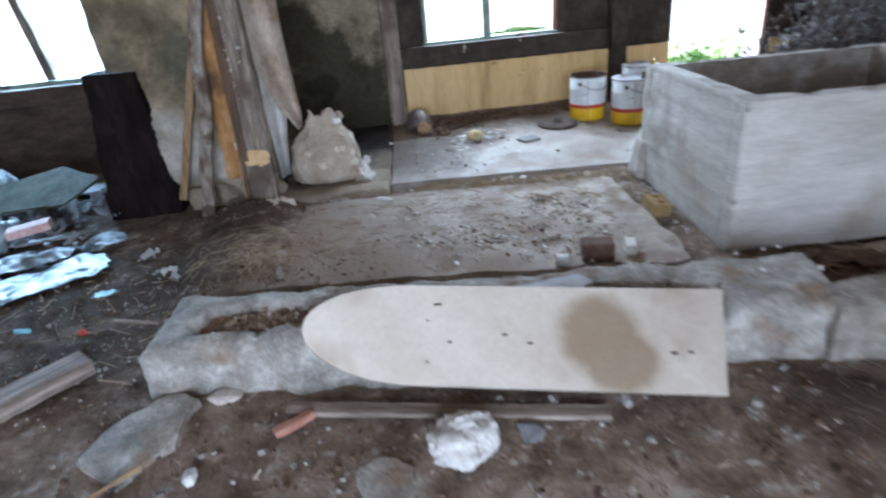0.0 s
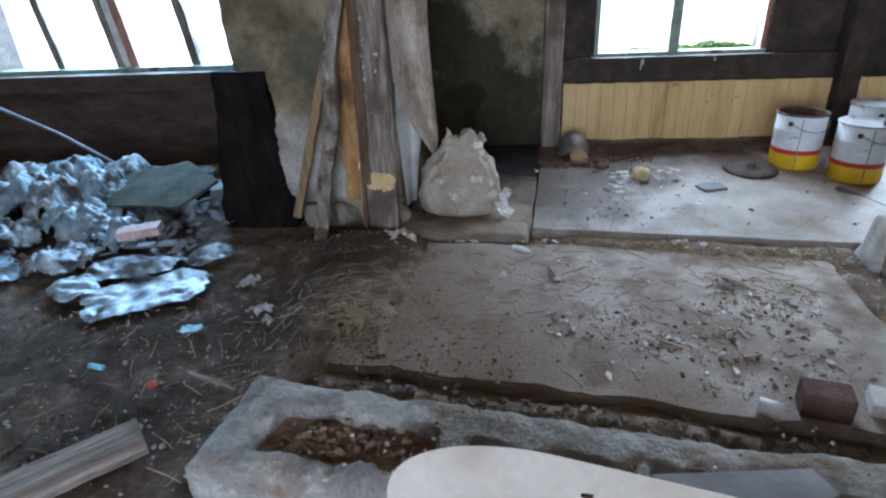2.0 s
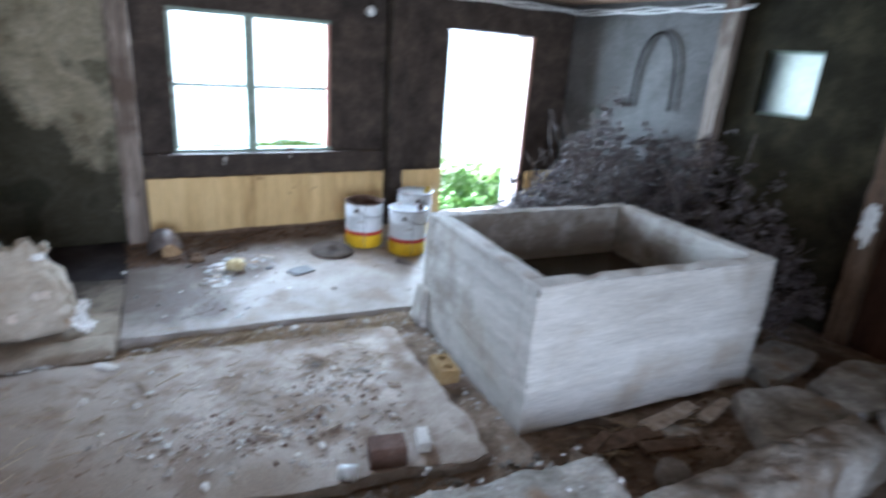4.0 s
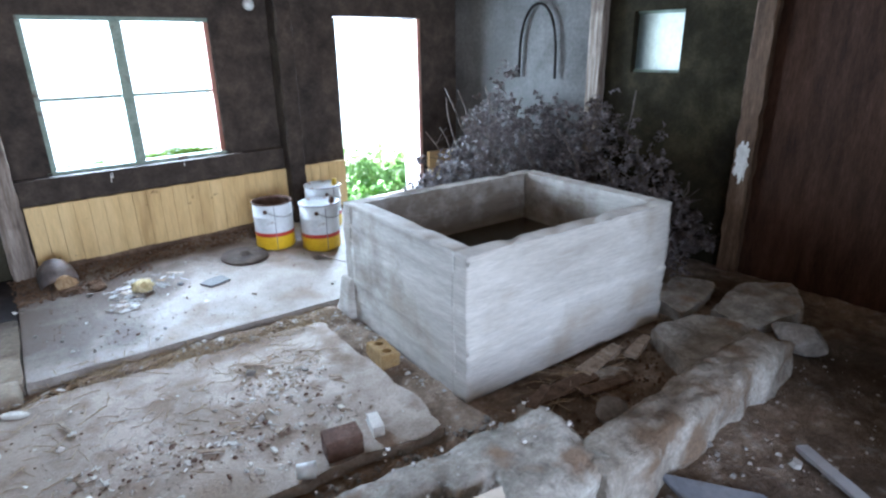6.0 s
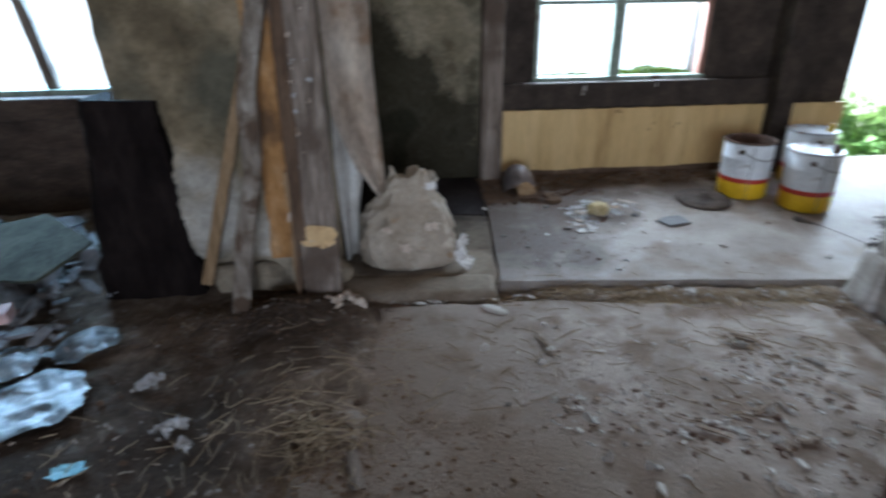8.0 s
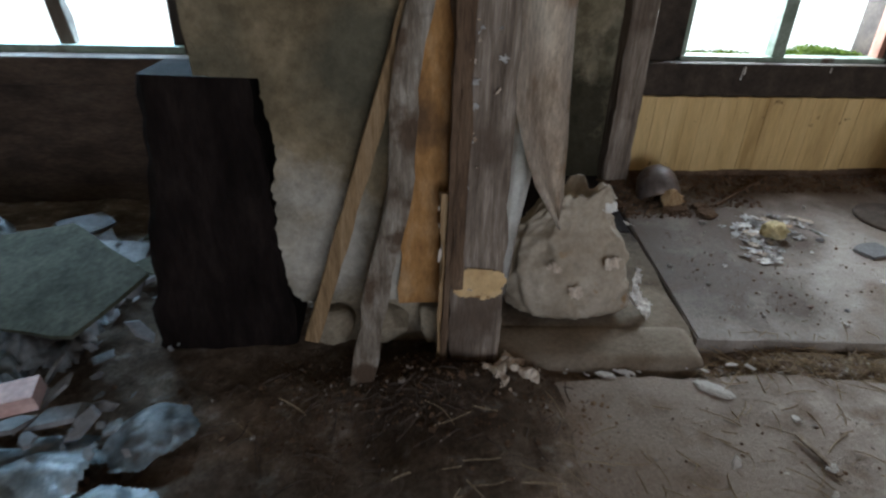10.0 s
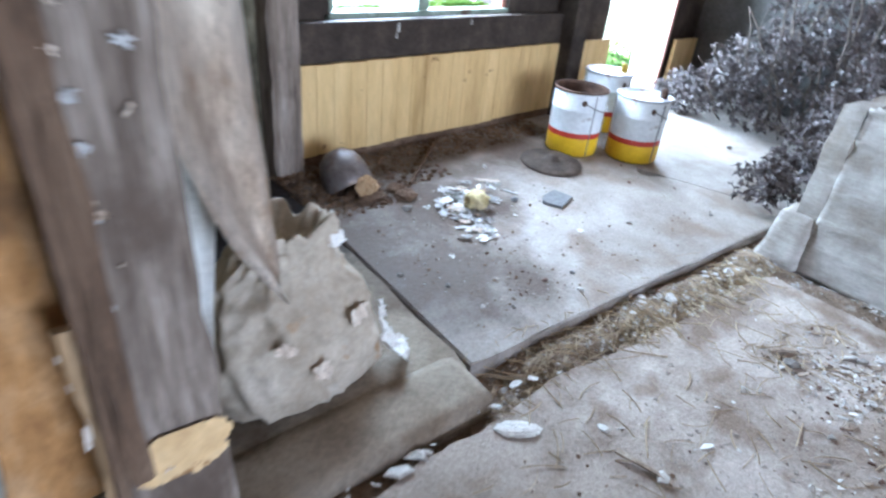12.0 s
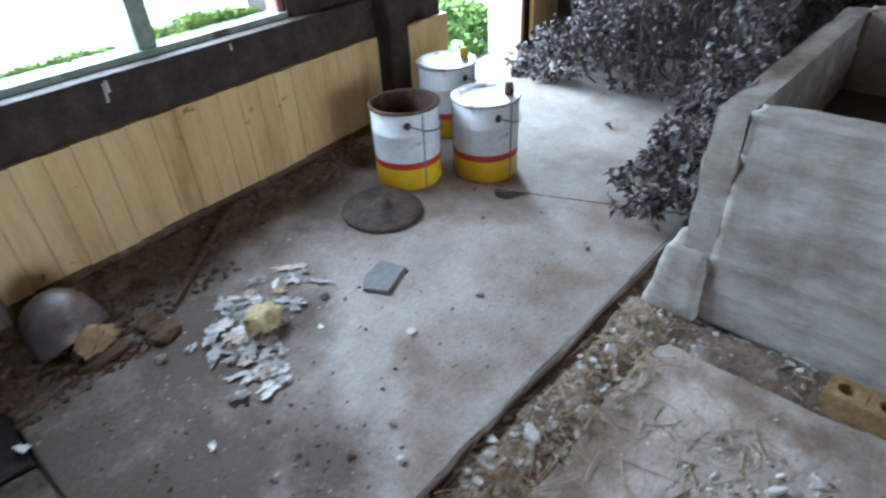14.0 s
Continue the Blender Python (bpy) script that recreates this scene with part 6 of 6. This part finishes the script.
scatter("slab_grit", [(-0.1, 1.65, 2.98, 4.1, 0.0), (0.5, 1.55, 3.1, 3.9, 0.0)], 800, 0.0085, gz, M_GRIT, "small pale stone chips over the concrete slab", "grit", 1)
scatter("slab_dirt", [(-0.5, 1.5, 3.0, 4.2, -0.002), (-0.5, 0.5, 3.1, 4.2, -0.002)], 420, 0.006, gz, M_SOIL, "dark crumbs of earth on the slab", "earth", 4, 1.0, 0.4, 0.3)
scatter("strip_rubble", [(0.25, 0.8, 4.26, 4.42, None), (0.7, 1.3, 4.22, 4.37, None), (1.2, 1.8, 4.13, 4.31, None), (1.6, 2.25, 4.10, 4.27, None), (1.78, 1.98, 3.0, 4.2, None)], 520, 0.010, gz, M_GRIT, "pale rubble in the gap between the slabs", "rubble", 5, 1.2, 0.35, 0.18)
scatter("strip_flakes", [(0.25, 0.8, 4.26, 4.42, None), (0.7, 1.3, 4.22, 4.37, None), (1.2, 1.8, 4.13, 4.31, None), (1.6, 2.25, 4.10, 4.27, None), (1.78, 1.98, 3.0, 4.2, None)], 230, 0.016, gz, M_SCRAP, "whitish flakes in the gap between the slabs", "flakes", 6, 1.2, 0.35, 0.08)
scatter("strip_chips", [(0.25, 0.8, 4.26, 4.42, None), (0.7, 1.3, 4.22, 4.37, None), (1.2, 1.8, 4.13, 4.31, None), (1.6, 2.25, 4.10, 4.27, None), (1.78, 1.98, 3.0, 4.2, None)], 1900, 0.011, gz, M_BARKCHIP, "tan wood chips in the gap between the slabs", "wood chips", 7, 2.0, 0.2, 0.10)
scatter("back_slab_grit", [(0.4, 2.2, 4.45, 5.8, None), (0.45, 1.3, 4.5, 5.5, None)], 520, 0.007, bz, M_GRIT, "scattered chips on the pale slab", "grit", 8)
scatter("back_slab_dirt", [(0.42, 1.2, 5.45, 5.85, None), (1.2, 2.2, 5.62, 5.85, None), (0.4, 0.8, 5.35, 5.8, None)], 2600, 0.014, bz, M_SOIL, "dark crumbled earth along the wall foot", "earth", 9, 1.0, 0.3, 0.3)
scatter("floor_grit", [(-2.2, -0.3, 2.4, 4.3, None), (-0.9, 1.6, 1.4, 2.5, None), (-1.4, 0.0, 2.2, 3.3, None), (1.9, 3.6, 1.4, 2.8, None)], 1300, 0.010, gz, M_GRIT, "grit and small stones on the earth floor", "grit", 10, 1.0, 0.4, 0.4)
scatter("floor_clods", [(-2.2, -0.3, 2.4, 4.4, None), (-0.9, 1.6, 1.4, 2.4, None), (2.0, 3.6, 2.2, 2.8, None)], 2500, 0.012, gz, M_SOIL, "dark crumbs of earth on the floor", "earth", 11, 1.0, 0.4, 0.45)
scatter("edge_earth", [(-0.55, -0.1, 3.1, 4.25, 0.0), (-0.55, 0.25, 3.05, 3.5, 0.0), (-0.6, -0.35, 3.1, 4.3, 0.0)], 1500, 0.007, gz, M_FILL, "crumbly earth spread over the slab edge", "earth", 31, 1.2, 0.3, 0.3)
scatter("footing_crumbs", [(-1.2, -0.25, 4.05, 4.47, None)], 900, 0.008, gz, M_SOIL, "dark earth crumbs at the wall foot", "earth", 24, 1.2, 0.4, 0.25)
scatter("footing_grit", [(-1.1, -0.3, 4.15, 4.45, None)], 130, 0.008, gz, M_GRIT, "fallen plaster crumbs at the wall foot", "plaster crumbs", 14, 1.2, 0.4, 0.25)
scatter("step_flakes", [(-0.2, 0.4, 4.27, 4.34, 0.0), (-0.35, 0.6, 4.25, 4.33, 0.0)], 20, 0.024, gz, M_WHITESTONE, "white plaster flakes by the step", "flakes", 15, 1.4, 0.25, 0.12)
scatter("channel_crumbs", [(-0.5, 1.7, 2.45, 2.75, 0.165)], 60, 0.009, gz, M_GRIT, "loose crumbs on the concrete channel", "crumbs", 16, 1.0, 0.3, 0.5)
CLUSTERS = [(1.0, 1.4, 3.40, 3.75, 0.0), (0.7, 1.1, 3.25, 3.55, 0.0), (0.35, 0.75, 3.3, 3.6, 0.0), (1.1, 1.5, 3.55, 3.85, 0.0), (0.9, 1.5, 3.05, 3.35, 0.0)]
scatter("slab_flakes", CLUSTERS + [(0.2, 1.6, 3.0, 4.1, 0.0)], 260, 0.016, gz, M_WHITESTONE, "whitish plaster and paper flakes on the slab", "flakes", 2, 1.6, 0.4, 0.12)
scatter("slab_chips", CLUSTERS, 150, 0.013, gz, M_BARKCHIP, "grey-brown wood chips on the slab", "wood chips", 3, 1.9, 0.25, 0.2)
scatter("slab_crumbs", CLUSTERS + [(1.15, 1.35, 3.78, 3.92, 0.0)], 260, 0.007, gz, M_BARKCHIP, "brown crumbs lying in drifts on the slab", "earth", 41, 1.1, 0.4, 0.4)
scatter("gap_pebbles", [(-0.4, 0.3, 2.92, 3.08, None), (0.2, 0.9, 2.84, 2.99, None), (0.8, 1.5, 2.74, 2.90, None), (1.4, 1.9, 2.66, 2.84, None)], 620, 0.014, gz, M_STONE, "small stones in the gap before the slab", "pebbles", 42, 1.1, 0.4, 0.45)
scatter("front_stones", [(-0.9, 1.4, 1.5, 2.3, None), (1.2, 2.6, 1.6, 2.2, None)], 130, 0.02, gz, M_STONE, "loose grey stones on the earth", "stones", 43, 1.1, 0.3, 0.45)
scatter("front_chips", [(-0.9, 1.6, 1.3, 2.3, None), (-2.0, -0.6, 2.4, 3.6, None)], 420, 0.014, gz, M_BARKCHIP, "wood chips and bark on the earth", "wood chips", 44, 2.0, 0.3, 0.2)
scatter("heap_scraps", [(-3.4, -2.0, 3.9, 5.2, 0.06), (-2.2, -1.5, 4.0, 5.3, 0.03)], 260, 0.045, gz, M_SLATE, "dark scraps between the plastic bags", "scraps", 45, 1.5, 0.5, 0.10)
scatter("slab_white_flakes", CLUSTERS + [(0.1, 1.6, 3.0, 4.1, 0.001)], 150, 0.015, gz, M_PAPER, "small white flakes on the concrete slab", "flakes", 46, 1.4, 0.35, 0.15)
scatter("slab_dark_crumbs", CLUSTERS + [(-0.1, 1.6, 3.0, 4.1, 0.001), (0.72, 0.95, 3.25, 3.45, 0.001)], 190, 0.010, gz, M_BRICK, "dark brown crumbs on the concrete slab", "crumbs", 47, 1.2, 0.35, 0.35)
scatter("channel_earth", [(-0.47, 0.0, 2.545, 2.70, 0.135), (-0.40, -0.05, 2.56, 2.68, 0.14)], 420, 0.012, gz, M_FILL, "crumbled dry earth in the channel", "earth", 48, 1.2, 0.4, 0.5)
scatter("channel_chips", [(-0.45, 1.6, 2.42, 2.72, 0.165), (0.9, 1.9, 2.35, 2.6, 0.165)], 200, 0.009, gz, M_WHITESTONE, "pale mortar crumbs on the channel", "crumbs", 49, 1.1, 0.3, 0.4)
scatter("back_slab_specks", [(0.4, 1.4, 4.48, 5.3, None), (0.45, 1.0, 4.5, 5.0, None), (1.2, 2.3, 4.4, 5.5, None)], 420, 0.006, bz, M_SOIL, "dark specks of dirt on the pale slab", "dirt", 50, 1.3, 0.3, 0.35)
scatter("strip_plaster", [(0.9, 1.3, 4.20, 4.34, None), (1.2, 1.8, 4.12, 4.28, None), (1.6, 2.1, 4.08, 4.22, None), (1.8, 2.0, 3.2, 4.1, None)], 170, 0.02, gz, M_WHITESTONE, "whitish plaster pieces in the gap", "plaster", 51, 1.2, 0.35, 0.25)
